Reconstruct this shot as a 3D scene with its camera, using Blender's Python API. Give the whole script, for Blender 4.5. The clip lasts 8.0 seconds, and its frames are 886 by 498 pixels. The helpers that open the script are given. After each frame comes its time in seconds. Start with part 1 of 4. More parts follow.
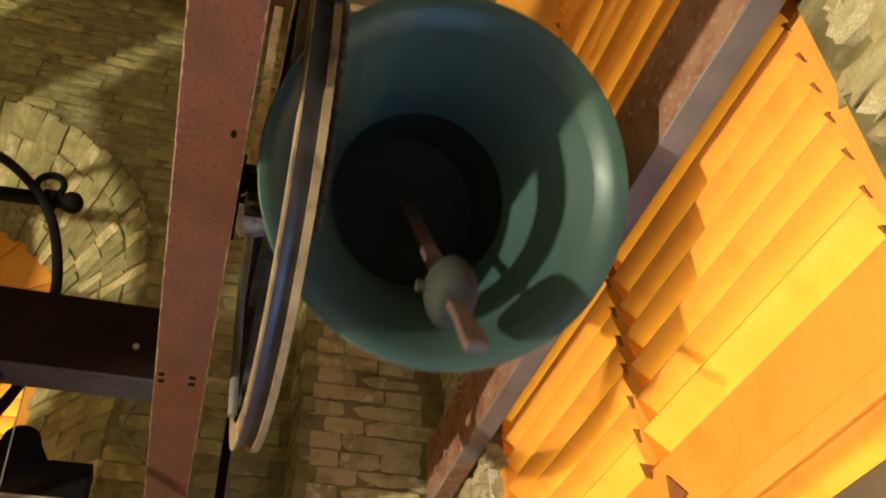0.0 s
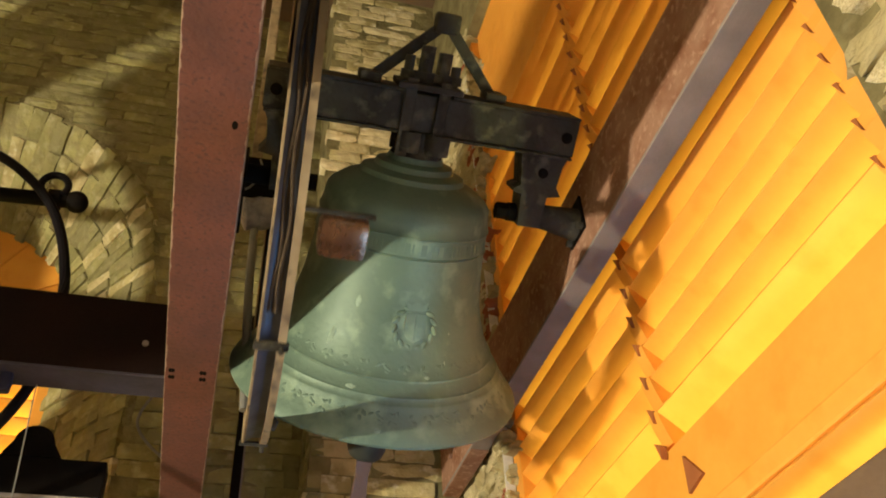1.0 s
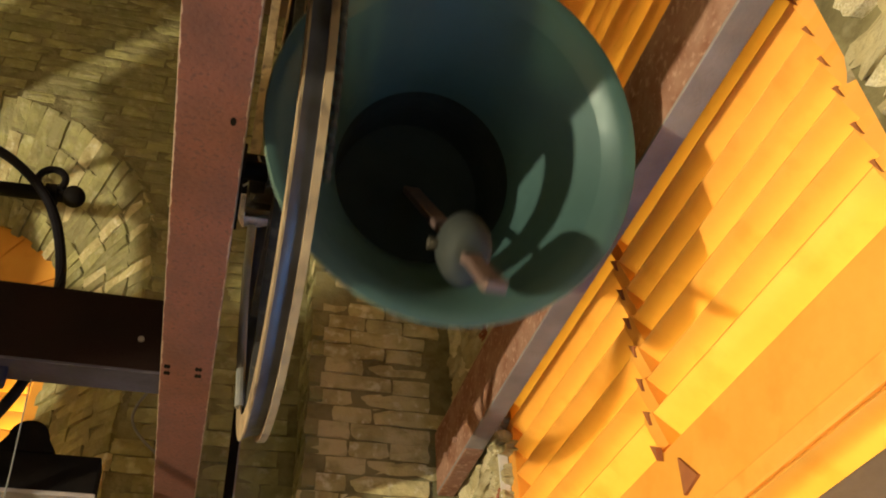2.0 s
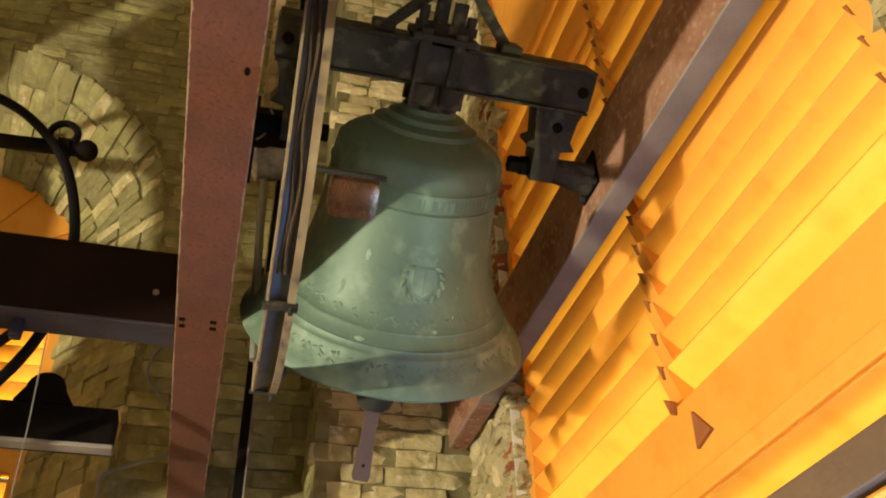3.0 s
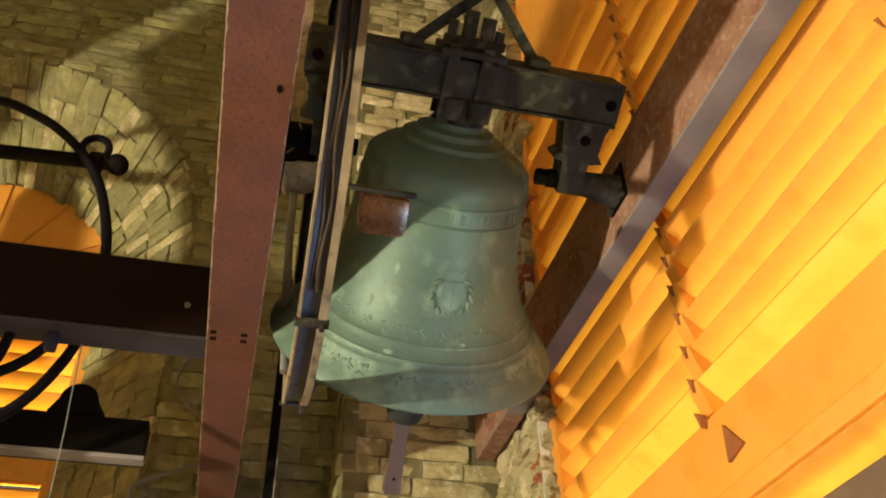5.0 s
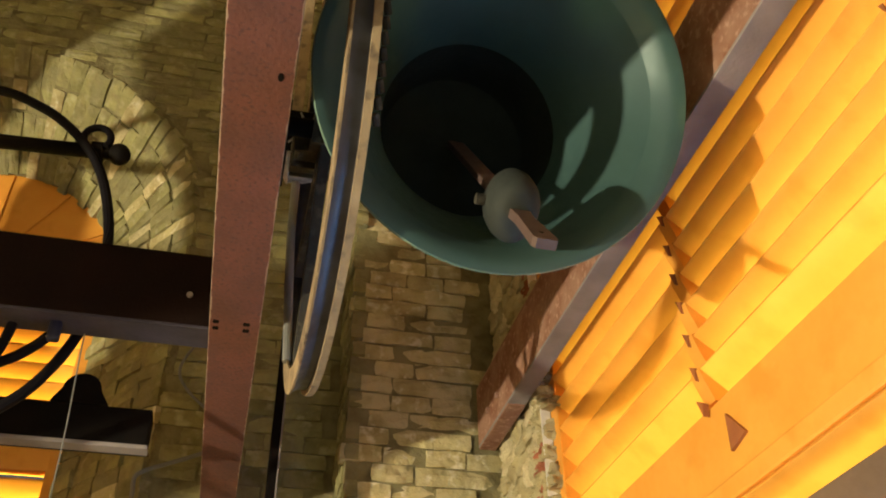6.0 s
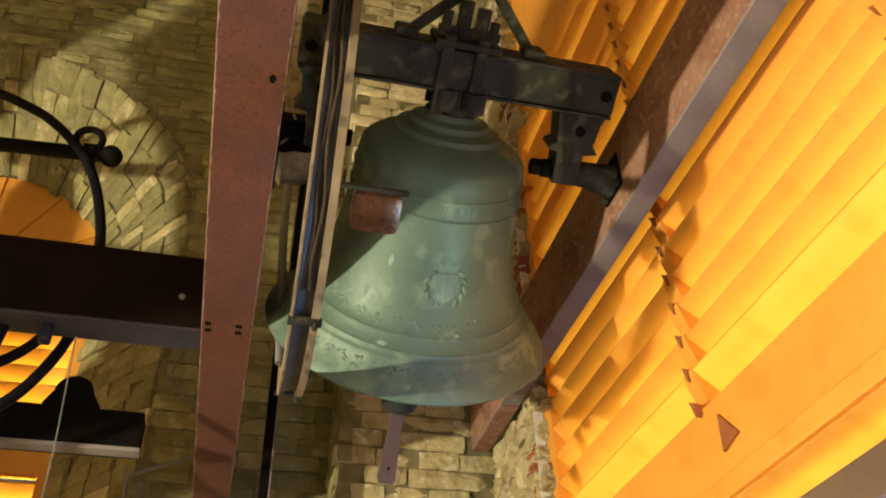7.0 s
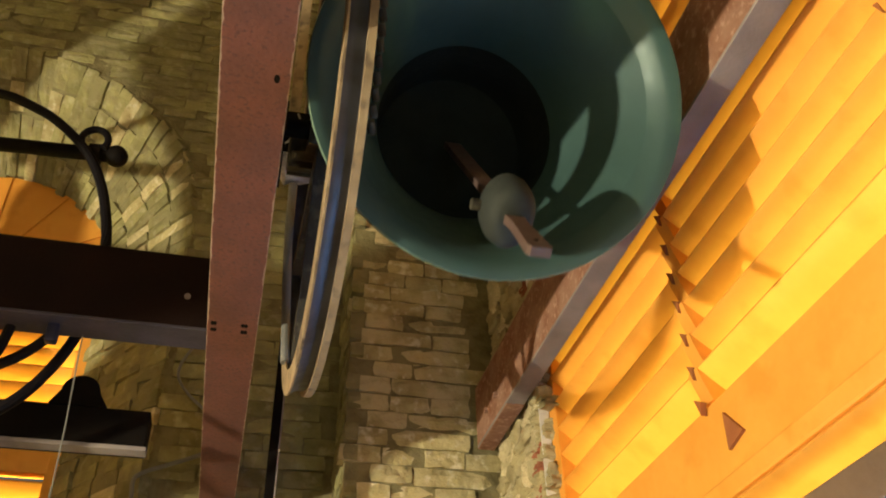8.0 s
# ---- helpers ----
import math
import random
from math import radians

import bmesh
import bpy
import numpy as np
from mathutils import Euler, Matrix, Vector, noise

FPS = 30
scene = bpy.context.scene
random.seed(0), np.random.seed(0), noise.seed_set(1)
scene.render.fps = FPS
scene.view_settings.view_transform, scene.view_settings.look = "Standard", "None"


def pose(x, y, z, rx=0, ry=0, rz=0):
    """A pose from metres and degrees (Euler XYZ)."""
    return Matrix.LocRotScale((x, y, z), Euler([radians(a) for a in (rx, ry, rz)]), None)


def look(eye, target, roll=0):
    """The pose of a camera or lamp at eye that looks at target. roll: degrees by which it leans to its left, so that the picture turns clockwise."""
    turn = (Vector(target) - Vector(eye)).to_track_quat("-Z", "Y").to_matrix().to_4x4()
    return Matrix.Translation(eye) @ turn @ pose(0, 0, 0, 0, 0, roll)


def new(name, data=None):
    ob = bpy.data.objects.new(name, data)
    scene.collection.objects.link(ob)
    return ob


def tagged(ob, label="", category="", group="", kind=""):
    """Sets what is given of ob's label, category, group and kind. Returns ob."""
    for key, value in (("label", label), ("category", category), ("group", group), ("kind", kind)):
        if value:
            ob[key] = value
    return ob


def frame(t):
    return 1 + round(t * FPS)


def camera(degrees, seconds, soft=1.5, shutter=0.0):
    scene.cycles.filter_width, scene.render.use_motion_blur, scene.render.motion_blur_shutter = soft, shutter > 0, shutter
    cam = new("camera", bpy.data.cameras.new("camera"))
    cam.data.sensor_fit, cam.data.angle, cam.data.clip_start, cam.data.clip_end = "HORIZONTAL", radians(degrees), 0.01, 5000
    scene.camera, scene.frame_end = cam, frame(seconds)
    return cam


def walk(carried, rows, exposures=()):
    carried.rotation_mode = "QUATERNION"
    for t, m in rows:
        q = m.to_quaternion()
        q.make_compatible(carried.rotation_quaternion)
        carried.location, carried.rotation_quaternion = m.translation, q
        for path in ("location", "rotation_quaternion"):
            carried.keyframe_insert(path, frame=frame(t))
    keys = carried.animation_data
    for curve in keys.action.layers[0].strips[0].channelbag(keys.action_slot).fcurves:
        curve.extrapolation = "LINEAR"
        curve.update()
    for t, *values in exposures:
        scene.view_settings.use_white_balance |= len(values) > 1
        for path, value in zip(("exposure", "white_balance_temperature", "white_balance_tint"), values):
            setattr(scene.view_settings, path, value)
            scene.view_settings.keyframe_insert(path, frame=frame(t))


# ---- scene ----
Z0 = 1.6  # eye height above the belfry floor
TURNS = [  # seconds, yaw, pitch, roll, and the small sway of the eye
    (0.0, -17.882, 40.917, -2.176, 0.0128, -0.0245, -0.0085),
    (0.5, -17.830, 40.592, -2.308, 0.0129, -0.0230, -0.0063),
    (1.0, -17.201, 40.244, -3.577, 0.0176, -0.0102, -0.0032),
    (2.5, -17.358, 39.970, -2.733, 0.0163, -0.0064, -0.0009),
    (3.0, -16.408, 37.488, -2.238, 0.0125, 0.0067, -0.0036),
    (3.5, -16.034, 37.466, -2.188, 0.0063, 0.0063, -0.0014),
    (4.0, -15.530, 38.137, -1.966, 0.0031, 0.0004, -0.0009),
    (5.5, -14.367, 37.795, -1.174, -0.0056, -0.0033, -0.0002),
    (6.0, -14.340, 37.428, -1.254, -0.0021, 0.0010, -0.0001),
    (6.5, -15.131, 37.274, -2.138, 0.0014, 0.0006, -0.0007),
    (7.0, -14.870, 37.500, -1.690, 0.0, 0.0, 0.0),
    (7.5, -14.582, 37.541, -1.635, -0.0014, -0.0003, 0.0009),
    (8.0, -14.424, 37.418, -1.586, 0.0009, -0.0022, -0.0004),
]
cam = camera(53.66, 8.0, soft=1.9, shutter=0.6)
walk(cam, [(t, pose(x, y, Z0 + z, 0, 0, yaw) @ pose(0, 0, 0, 90 + pitch) @ pose(0, 0, 0, 0, 0, roll)) for t, yaw, pitch, roll, x, y, z in TURNS])

# ---- world and lights ----
world = bpy.data.worlds.new("world")
scene.world = world
world.use_nodes = True
wn = world.node_tree
sky = wn.nodes.new("ShaderNodeTexSky")
sky.sky_type, sky.sun_disc, sky.sun_elevation, sky.sun_rotation = "NISHITA", False, radians(4), radians(200)
wn.nodes["Background"].inputs[1].default_value = 0.06
wn.links.new(sky.outputs[0], wn.nodes["Background"].inputs[0])
scene.view_settings.exposure = 0.0


def lamp(name, kind, m, power, colour, size=0.1, size_y=None, spot=None):
    data = bpy.data.lights.new(name, kind)
    data.energy, data.color = power, colour
    if kind == "AREA":
        data.shape, data.size, data.size_y = "RECTANGLE", size, size_y or size
    else:
        data.shadow_soft_size = size
    if spot:
        data.spot_size, data.spot_blend = radians(spot), 0.4
    ob = new(name, data)
    ob.matrix_world = m
    return ob


WORK = (-3.6, -0.2, Z0 - 0.16)
lamp("work_lamp_light", "POINT", pose(*WORK), 1040, (1.0, 0.88, 0.6), 0.05)
lamp("east_floodlight", "AREA", look((13.6, 1.5, Z0 - 19.8), (1.0, 1.5, Z0 + 1.6)), 20000, (1.0, 1.0, 0.36), 8.0, 3.4)
lamp("north_floodlight", "AREA", look((-1.2, 9.0, Z0 - 7.6), (-1.2, 3.5, Z0 + 1.7)), 8500, (1.0, 0.84, 0.14), 4.0, 1.9)
# Unseen cool lamp added below the louvres to tint the bell's inside blue.
lamp("east_cool_fill", "AREA", look((0.9, 1.25, Z0 + 0.24), (0.2, 1.35, Z0 + 1.1)), 6.0, (0.2, 0.5, 1.0), 1.0, 0.22)
# Unseen fill lamp added behind the eye to lift the shaded parts.
lamp("south_fill", "AREA", look((0.4, -1.78, Z0 - 0.5), (0.2, 1.4, Z0 + 1.3)), 4, (0.5, 0.78, 1.0), 0.8, 1.0)

# ---- materials ----


def material(name, colour, rough=0.6, metal=0.0, second=None, scale=6.0, mix=0.6, bump=0.2, bump_scale=60.0, vary=0.0, spec=0.5, third=None, third_scale=30.0, smear=None, relief=0.0):
    """A procedural surface: two colours in large patches, a third in small ones, grain and relief."""
    m = bpy.data.materials.new(name)
    m.use_nodes = True
    nt = m.node_tree
    nodes, links = nt.nodes, nt.links
    b = nodes["Principled BSDF"]
    b.inputs["Metallic"].default_value = metal
    b.inputs["Specular IOR Level"].default_value = spec
    tc = nodes.new("ShaderNodeTexCoord")
    info = nodes.new("ShaderNodeObjectInfo")
    shift = nodes.new("ShaderNodeVectorMath")
    shift.operation = "MULTIPLY_ADD"
    links.new(info.outputs["Random"], shift.inputs[0])
    shift.inputs[1].default_value = (17, 31, 23)
    links.new(tc.outputs["Object"], shift.inputs[2])
    n1 = nodes.new("ShaderNodeTexNoise")
    n1.inputs["Scale"].default_value, n1.inputs["Detail"].default_value = scale, 7
    links.new(shift.outputs[0], n1.inputs["Vector"])
    ramp = nodes.new("ShaderNodeValToRGB")
    ramp.color_ramp.elements[0].position, ramp.color_ramp.elements[1].position = 0.5 - 0.2 * mix, 0.5 + 0.3 * mix
    ramp.color_ramp.elements[0].color = (*colour, 1)
    ramp.color_ramp.elements[1].color = (*(second or [c * 0.7 for c in colour]), 1)
    links.new(n1.outputs["Fac"], ramp.inputs["Fac"])
    out = ramp.outputs["Color"]
    if third:
        n3 = nodes.new("ShaderNodeTexNoise")
        n3.inputs["Scale"].default_value, n3.inputs["Detail"].default_value = third_scale, 6
        links.new(shift.outputs[0], n3.inputs["Vector"])
        r3 = nodes.new("ShaderNodeValToRGB")
        r3.color_ramp.elements[0].position, r3.color_ramp.elements[1].position = 0.54, 0.68
        links.new(n3.outputs["Fac"], r3.inputs["Fac"])
        mx = nodes.new("ShaderNodeMixRGB")
        links.new(r3.outputs["Color"], mx.inputs[0])
        links.new(out, mx.inputs[1])
        mx.inputs[2].default_value = (*third, 1)
        out = mx.outputs[0]
    if vary:
        hsv = nodes.new("ShaderNodeHueSaturation")
        mr = nodes.new("ShaderNodeMapRange")
        mr.inputs["To Min"].default_value, mr.inputs["To Max"].default_value = 1 - vary, 1 + vary
        links.new(info.outputs["Random"], mr.inputs["Value"])
        links.new(mr.outputs[0], hsv.inputs["Value"])
        links.new(out, hsv.inputs["Color"])
        out = hsv.outputs[0]
    place = nodes.new("ShaderNodeNewGeometry")
    if smear:
        n4 = nodes.new("ShaderNodeTexNoise")
        n4.inputs["Scale"].default_value, n4.inputs["Detail"].default_value = 9, 8
        links.new(place.outputs["Position"], n4.inputs["Vector"])
        r4 = nodes.new("ShaderNodeValToRGB")
        r4.color_ramp.elements[0].position, r4.color_ramp.elements[1].position = 0.48, 0.62
        links.new(n4.outputs["Fac"], r4.inputs["Fac"])
        mx = nodes.new("ShaderNodeMixRGB")
        links.new(r4.outputs["Color"], mx.inputs[0])
        links.new(out, mx.inputs[1])
        mx.inputs[2].default_value = (*smear, 1)
        out = mx.outputs[0]
    links.new(out, b.inputs["Base Color"])
    n2 = nodes.new("ShaderNodeTexNoise")
    n2.inputs["Scale"].default_value, n2.inputs["Detail"].default_value = bump_scale, 5
    links.new(shift.outputs[0], n2.inputs["Vector"])
    bp = nodes.new("ShaderNodeBump")
    bp.inputs["Strength"].default_value, bp.inputs["Distance"].default_value = bump, 0.004
    links.new(n2.outputs["Fac"], bp.inputs["Height"])
    links.new(bp.outputs["Normal"], b.inputs["Normal"])
    if relief:
        n5 = nodes.new("ShaderNodeTexNoise")
        n5.inputs["Scale"].default_value, n5.inputs["Detail"].default_value = 15, 4
        links.new(place.outputs["Position"], n5.inputs["Vector"])
        lumps = nodes.new("ShaderNodeBump")
        lumps.inputs["Strength"].default_value, lumps.inputs["Distance"].default_value = 1.0, relief
        links.new(n5.outputs["Fac"], lumps.inputs["Height"])
        links.new(lumps.outputs["Normal"], bp.inputs["Normal"])
    rr = nodes.new("ShaderNodeMapRange")
    rr.inputs["To Min"].default_value, rr.inputs["To Max"].default_value = max(0.05, rough - 0.12), min(1, rough + 0.12)
    links.new(n2.outputs["Fac"], rr.inputs["Value"])
    links.new(rr.outputs[0], b.inputs["Roughness"])
    return m


BRICK = material("brick", (0.3, 0.28, 0.125), 0.9, second=(0.2, 0.182, 0.08), scale=9, bump=1.0, bump_scale=38, vary=0.22, spec=0.2, third=(0.35, 0.325, 0.19), third_scale=20, smear=(0.235, 0.212, 0.11), relief=0.018)
REDBRICK = material("red_brick", (0.36, 0.12, 0.06), 0.9, second=(0.28, 0.1, 0.06), scale=9, bump=0.6, vary=0.2, spec=0.2)
MORTAR = material("mortar", (0.2, 0.172, 0.088), 0.95, second=(0.13, 0.11, 0.055), scale=14, bump=1.0, bump_scale=55, spec=0.1, third=(0.2, 0.175, 0.1), third_scale=26, smear=(0.235, 0.212, 0.11), relief=0.018)
PLASTER = material("old_plaster", (0.33, 0.3, 0.2), 0.95, scale=2, bump=0.4)
FLOOR = material("floor_boards", (0.16, 0.1, 0.055), 0.8, scale=3, bump=0.4)
REDSTEEL = material("red_oxide_steel", (0.15, 0.052, 0.034), 0.72, second=(0.1, 0.038, 0.026), scale=9, bump=0.35, bump_scale=120, third=(0.085, 0.034, 0.026), third_scale=130)
RUST = material("rusty_steel", (0.3, 0.172, 0.122), 0.88, second=(0.2, 0.09, 0.055), scale=12, bump=0.8, bump_scale=90, third=(0.38, 0.23, 0.17), third_scale=55, spec=0.1)
GREYSTEEL = material("weathered_grey_steel", (0.27, 0.24, 0.23), 0.98, second=(0.2, 0.175, 0.168), scale=9, bump=0.3, bump_scale=120, spec=0.0)
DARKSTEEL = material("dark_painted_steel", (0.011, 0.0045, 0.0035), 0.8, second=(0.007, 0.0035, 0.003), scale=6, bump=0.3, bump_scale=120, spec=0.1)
IRON = material("old_wrought_iron", (0.046, 0.042, 0.032), 0.75, metal=0.1, second=(0.022, 0.02, 0.016), scale=11, bump=0.9, bump_scale=60, third=(0.1, 0.09, 0.064), third_scale=24, spec=0.3)
BLACK = material("black_iron", (0.005, 0.004, 0.0036), 0.75, second=(0.008, 0.006, 0.005), scale=12, bump=0.3, spec=0.06)
CABLE = material("black_cable", (0.006, 0.005, 0.007), 0.6, scale=20, bump=0.1, spec=0.1)
BRONZE = material("patinated_bronze", (0.118, 0.188, 0.152), 0.52, metal=0.2, second=(0.082, 0.135, 0.11), scale=5, bump=0.35, bump_scale=60, third=(0.19, 0.275, 0.21), third_scale=13)
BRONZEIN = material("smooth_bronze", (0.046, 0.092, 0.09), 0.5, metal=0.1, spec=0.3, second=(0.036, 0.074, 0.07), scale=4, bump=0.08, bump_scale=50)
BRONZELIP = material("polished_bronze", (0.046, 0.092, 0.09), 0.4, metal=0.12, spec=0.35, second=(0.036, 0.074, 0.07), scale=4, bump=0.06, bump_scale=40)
# Near-black bronze: the shade deep inside the bell is painted into it.
CROWNSHADE = material("crown_shade_bronze", (0.018, 0.026, 0.024), 0.85, second=(0.01, 0.014, 0.013), scale=6, bump=0.4, spec=0.2)
VERDIGRIS = material("verdigris", (0.23, 0.33, 0.27), 0.8, second=(0.17, 0.24, 0.2), scale=60, bump=0.4)
ORANGE = material("orange_paint", (0.78, 0.355, 0.052), 0.6, second=(0.74, 0.315, 0.04), scale=5, bump=0.15, bump_scale=40, third=(0.7, 0.295, 0.034), third_scale=9)
WOOD = material("pale_worn_wood", (0.31, 0.235, 0.14), 0.7, second=(0.19, 0.135, 0.08), scale=14, bump=0.5, bump_scale=80, third=(0.09, 0.065, 0.045), third_scale=22)
# Tread steel with the blue of the light falling on it mixed into the colour.
TREAD = material("sky_tinted_steel", (0.06, 0.07, 0.1), 0.45, metal=0.3, second=(0.03, 0.03, 0.036), scale=16, bump=0.15)
COPPER = material("brown_copper", (0.36, 0.2, 0.12), 0.28, metal=0.9, second=(0.13, 0.065, 0.038), scale=16, bump=0.2)
CLAPBAR = material("clapper_bar", (0.085, 0.05, 0.043), 0.65, second=(0.08, 0.055, 0.05), scale=12, bump=0.4)
CLAPIRON = material("clapper_iron", (0.034, 0.039, 0.037), 0.7, metal=0.05, spec=0.15, second=(0.022, 0.026, 0.025), scale=9, bump=0.3)
ROPE = material("dark_worn_rope", (0.075, 0.055, 0.038), 0.85, second=(0.045, 0.032, 0.024), scale=30, bump=0.5, bump_scale=160, spec=0.1)
WHITE = material("white_sealant", (0.7, 0.68, 0.62), 0.7, scale=20)
GREYPIPE = material("grey_conduit", (0.2, 0.2, 0.19), 0.5, scale=10, bump=0.1)
PLASTIC = material("crumpled_plastic", (0.3, 0.3, 0.36), 0.3, second=(0.12, 0.12, 0.16), scale=30, bump=1.0, bump_scale=45)
CLAMPBLUE = material("blue_cable_clamp", (0.012, 0.014, 0.05), 0.5, scale=20, bump=0.1)
LIMED = material("limewashed_brick", (0.46, 0.4, 0.21), 0.9, second=(0.3, 0.25, 0.115), scale=11, bump=1.0, bump_scale=38, vary=0.22, spec=0.2, third=(0.6, 0.555, 0.39), third_scale=24, smear=(0.5, 0.43, 0.25), relief=0.022)
RUBBLE = material("rough_limed_stone", (0.4, 0.34, 0.19), 0.92, second=(0.31, 0.26, 0.14), scale=2.2, mix=1.2, bump=0.6, bump_scale=6, vary=0.15, spec=0.1, smear=(0.44, 0.385, 0.24), relief=0.03)
# Dark orange-brown that paints the shade of the window's notches and gaps.
GAPSHADE = material("gap_shade_orange", (0.34, 0.11, 0.03), 0.7, second=(0.25, 0.08, 0.025), scale=12, bump=0.2)
WHITEWASH = material("whitewashed_brick", (0.72, 0.64, 0.42), 0.9, second=(0.45, 0.37, 0.2), scale=13, bump=0.9, bump_scale=40, vary=0.2, spec=0.2, third=(0.78, 0.73, 0.56), third_scale=20, smear=(0.5, 0.43, 0.25), relief=0.018)
BROWNWOOD = material("brown_painted_wood", (0.16, 0.1, 0.06), 0.7, second=(0.12, 0.075, 0.045), scale=6, bump=0.3)
# Paler blue steel: cool light on the cross beam's underside, put into its colour.
COOLLIT = material("cool_lit_steel", (0.055, 0.05, 0.075), 0.6, second=(0.035, 0.03, 0.042), scale=9, bump=0.3, spec=0.3)



def worn_edges(m, x0, x1, depth, colour):
    """Bare, chipped paint along two long edges at x0 and x1."""
    nt = m.node_tree
    nodes, links = nt.nodes, nt.links
    b = nodes["Principled BSDF"]
    old = b.inputs["Base Color"].links[0].from_socket
    tc, sep = nodes.new("ShaderNodeTexCoord"), nodes.new("ShaderNodeSeparateXYZ")
    links.new(tc.outputs["Object"], sep.inputs[0])
    nz = nodes.new("ShaderNodeTexNoise")
    nz.inputs["Scale"].default_value, nz.inputs["Detail"].default_value = 38, 9
    links.new(tc.outputs["Object"], nz.inputs["Vector"])
    away = []
    for edge in (x0, x1):
        d = nodes.new("ShaderNodeMath")
        d.operation, d.inputs[1].default_value = "SUBTRACT", edge
        links.new(sep.outputs["X"], d.inputs[0])
        a = nodes.new("ShaderNodeMath")
        a.operation = "ABSOLUTE"
        links.new(d.outputs[0], a.inputs[0])
        away.append(a)
    low = nodes.new("ShaderNodeMath")
    low.operation = "MINIMUM"
    links.new(away[0].outputs[0], low.inputs[0])
    links.new(away[1].outputs[0], low.inputs[1])
    reach = nodes.new("ShaderNodeMapRange")
    reach.inputs["From Min"].default_value, reach.inputs["From Max"].default_value = 0.42, 0.7
    reach.inputs["To Min"].default_value, reach.inputs["To Max"].default_value = 0.0012, depth
    links.new(nz.outputs["Fac"], reach.inputs["Value"])
    less = nodes.new("ShaderNodeMath")
    less.operation = "LESS_THAN"
    links.new(low.outputs[0], less.inputs[0])
    links.new(reach.outputs[0], less.inputs[1])
    mx = nodes.new("ShaderNodeMixRGB")
    links.new(less.outputs[0], mx.inputs[0])
    links.new(old, mx.inputs[1])
    mx.inputs[2].default_value = (*colour, 1)
    links.new(mx.outputs[0], b.inputs["Base Color"])


worn_edges(REDSTEEL, -0.1068, 0.0082, 0.0045, (0.3, 0.21, 0.15))

# ---- building helpers ----


def mesh_of(name, bm, mat, smooth=False):
    bmesh.ops.recalc_face_normals(bm, faces=bm.faces)
    me = bpy.data.meshes.new(name)
    bm.to_mesh(me)
    bm.free()
    me.materials.append(mat)
    if smooth:
        me.shade_smooth()
        me.set_sharp_from_angle(angle=radians(38))
    return me


def part(name, bm, mat, parent, label="", smooth=False, m=None):
    ob = new(name, mesh_of(name, bm, mat, smooth))
    ob.parent = parent
    if m is not None:
        ob.matrix_basis = m
    return tagged(ob, label)


def thing(name, label, category, m=None, group="", kind=""):
    ob = new(name)
    ob.empty_display_size = 0.05
    if m is not None:
        ob.matrix_basis = m
    return tagged(ob, label, category, group, kind)


def add_box(bm, lo, hi, bevel=0.0, m=None):
    r = bmesh.ops.create_cube(bm, size=1)
    vs = r["verts"]
    c = [(a + b) / 2 for a, b in zip(lo, hi)]
    s = [abs(b - a) for a, b in zip(lo, hi)]
    for v in vs:
        v.co = Vector([c[i] + v.co[i] * s[i] for i in range(3)])
    if bevel:
        es = list({e for v in vs for e in v.link_edges})
        r = bmesh.ops.bevel(bm, geom=es, offset=bevel, segments=2, affect="EDGES", profile=0.6)
        vs = list({v for f in r["faces"] for v in f.verts} | {v for v in vs if v.is_valid})
    if m is not None:
        bmesh.ops.transform(bm, matrix=m, verts=vs)
    return bm


def boxm(lo, hi, bevel=0.0, m=None):
    return add_box(bmesh.new(), lo, hi, bevel, m)


def add_cyl(bm, a, b, r1, r2=None, seg=20):
    a, b = Vector(a), Vector(b)
    d = b - a
    m = Matrix.Translation((a + b) / 2) @ d.to_track_quat("Z", "Y").to_matrix().to_4x4()
    bmesh.ops.create_cone(bm, cap_ends=True, segments=seg, radius1=r1, radius2=r1 if r2 is None else r2, depth=d.length, matrix=m)
    return bm


def cylm(a, b, r1, r2=None, seg=20):
    return add_cyl(bmesh.new(), a, b, r1, r2, seg)


def add_lathe(bm, profile, seg=64, closed=False):
    """Turns a profile of (radius, z) about the z axis."""
    rings = []
    for r, z in profile:
        if r < 1e-5:
            rings.append([bm.verts.new((0, 0, z))] * seg)
        else:
            rings.append([bm.verts.new((r * math.cos(2 * math.pi * k / seg), r * math.sin(2 * math.pi * k / seg), z)) for k in range(seg)])
    pairs = list(zip(rings, rings[1:])) + ([(rings[-1], rings[0])] if closed else [])
    for p, q in pairs:
        for k in range(seg):
            f = []
            for v in (p[k], p[(k + 1) % seg], q[(k + 1) % seg], q[k]):
                if v not in f:
                    f.append(v)
            if len(f) > 2:
                bm.faces.new(f)
    return bm


def add_extrude(bm, outline, lo, hi, axis="y"):
    """A prism from an outline in the plane across the axis."""
    def at(p, h):
        return {"x": (h, *p), "y": (p[0], h, p[1]), "z": (*p, h)}[axis]
    a = [bm.verts.new(at(p, lo)) for p in outline]
    b = [bm.verts.new(at(p, hi)) for p in outline]
    bm.faces.new(a)
    bm.faces.new(b[::-1])
    n = len(a)
    for k in range(n):
        bm.faces.new((a[k], b[k], b[(k + 1) % n], a[(k + 1) % n]))
    return bm


def smooth_path(points, steps=8):
    """Cuts the corners of a line three times over; its ends stay."""
    pts = [Vector(p) for p in points]
    for _ in range(3 if steps > 3 else 1):
        out = [pts[0]]
        for p, q in zip(pts, pts[1:]):
            out += [p.lerp(q, 0.25), p.lerp(q, 0.75)]
        pts = out + [pts[-1]]
    return pts


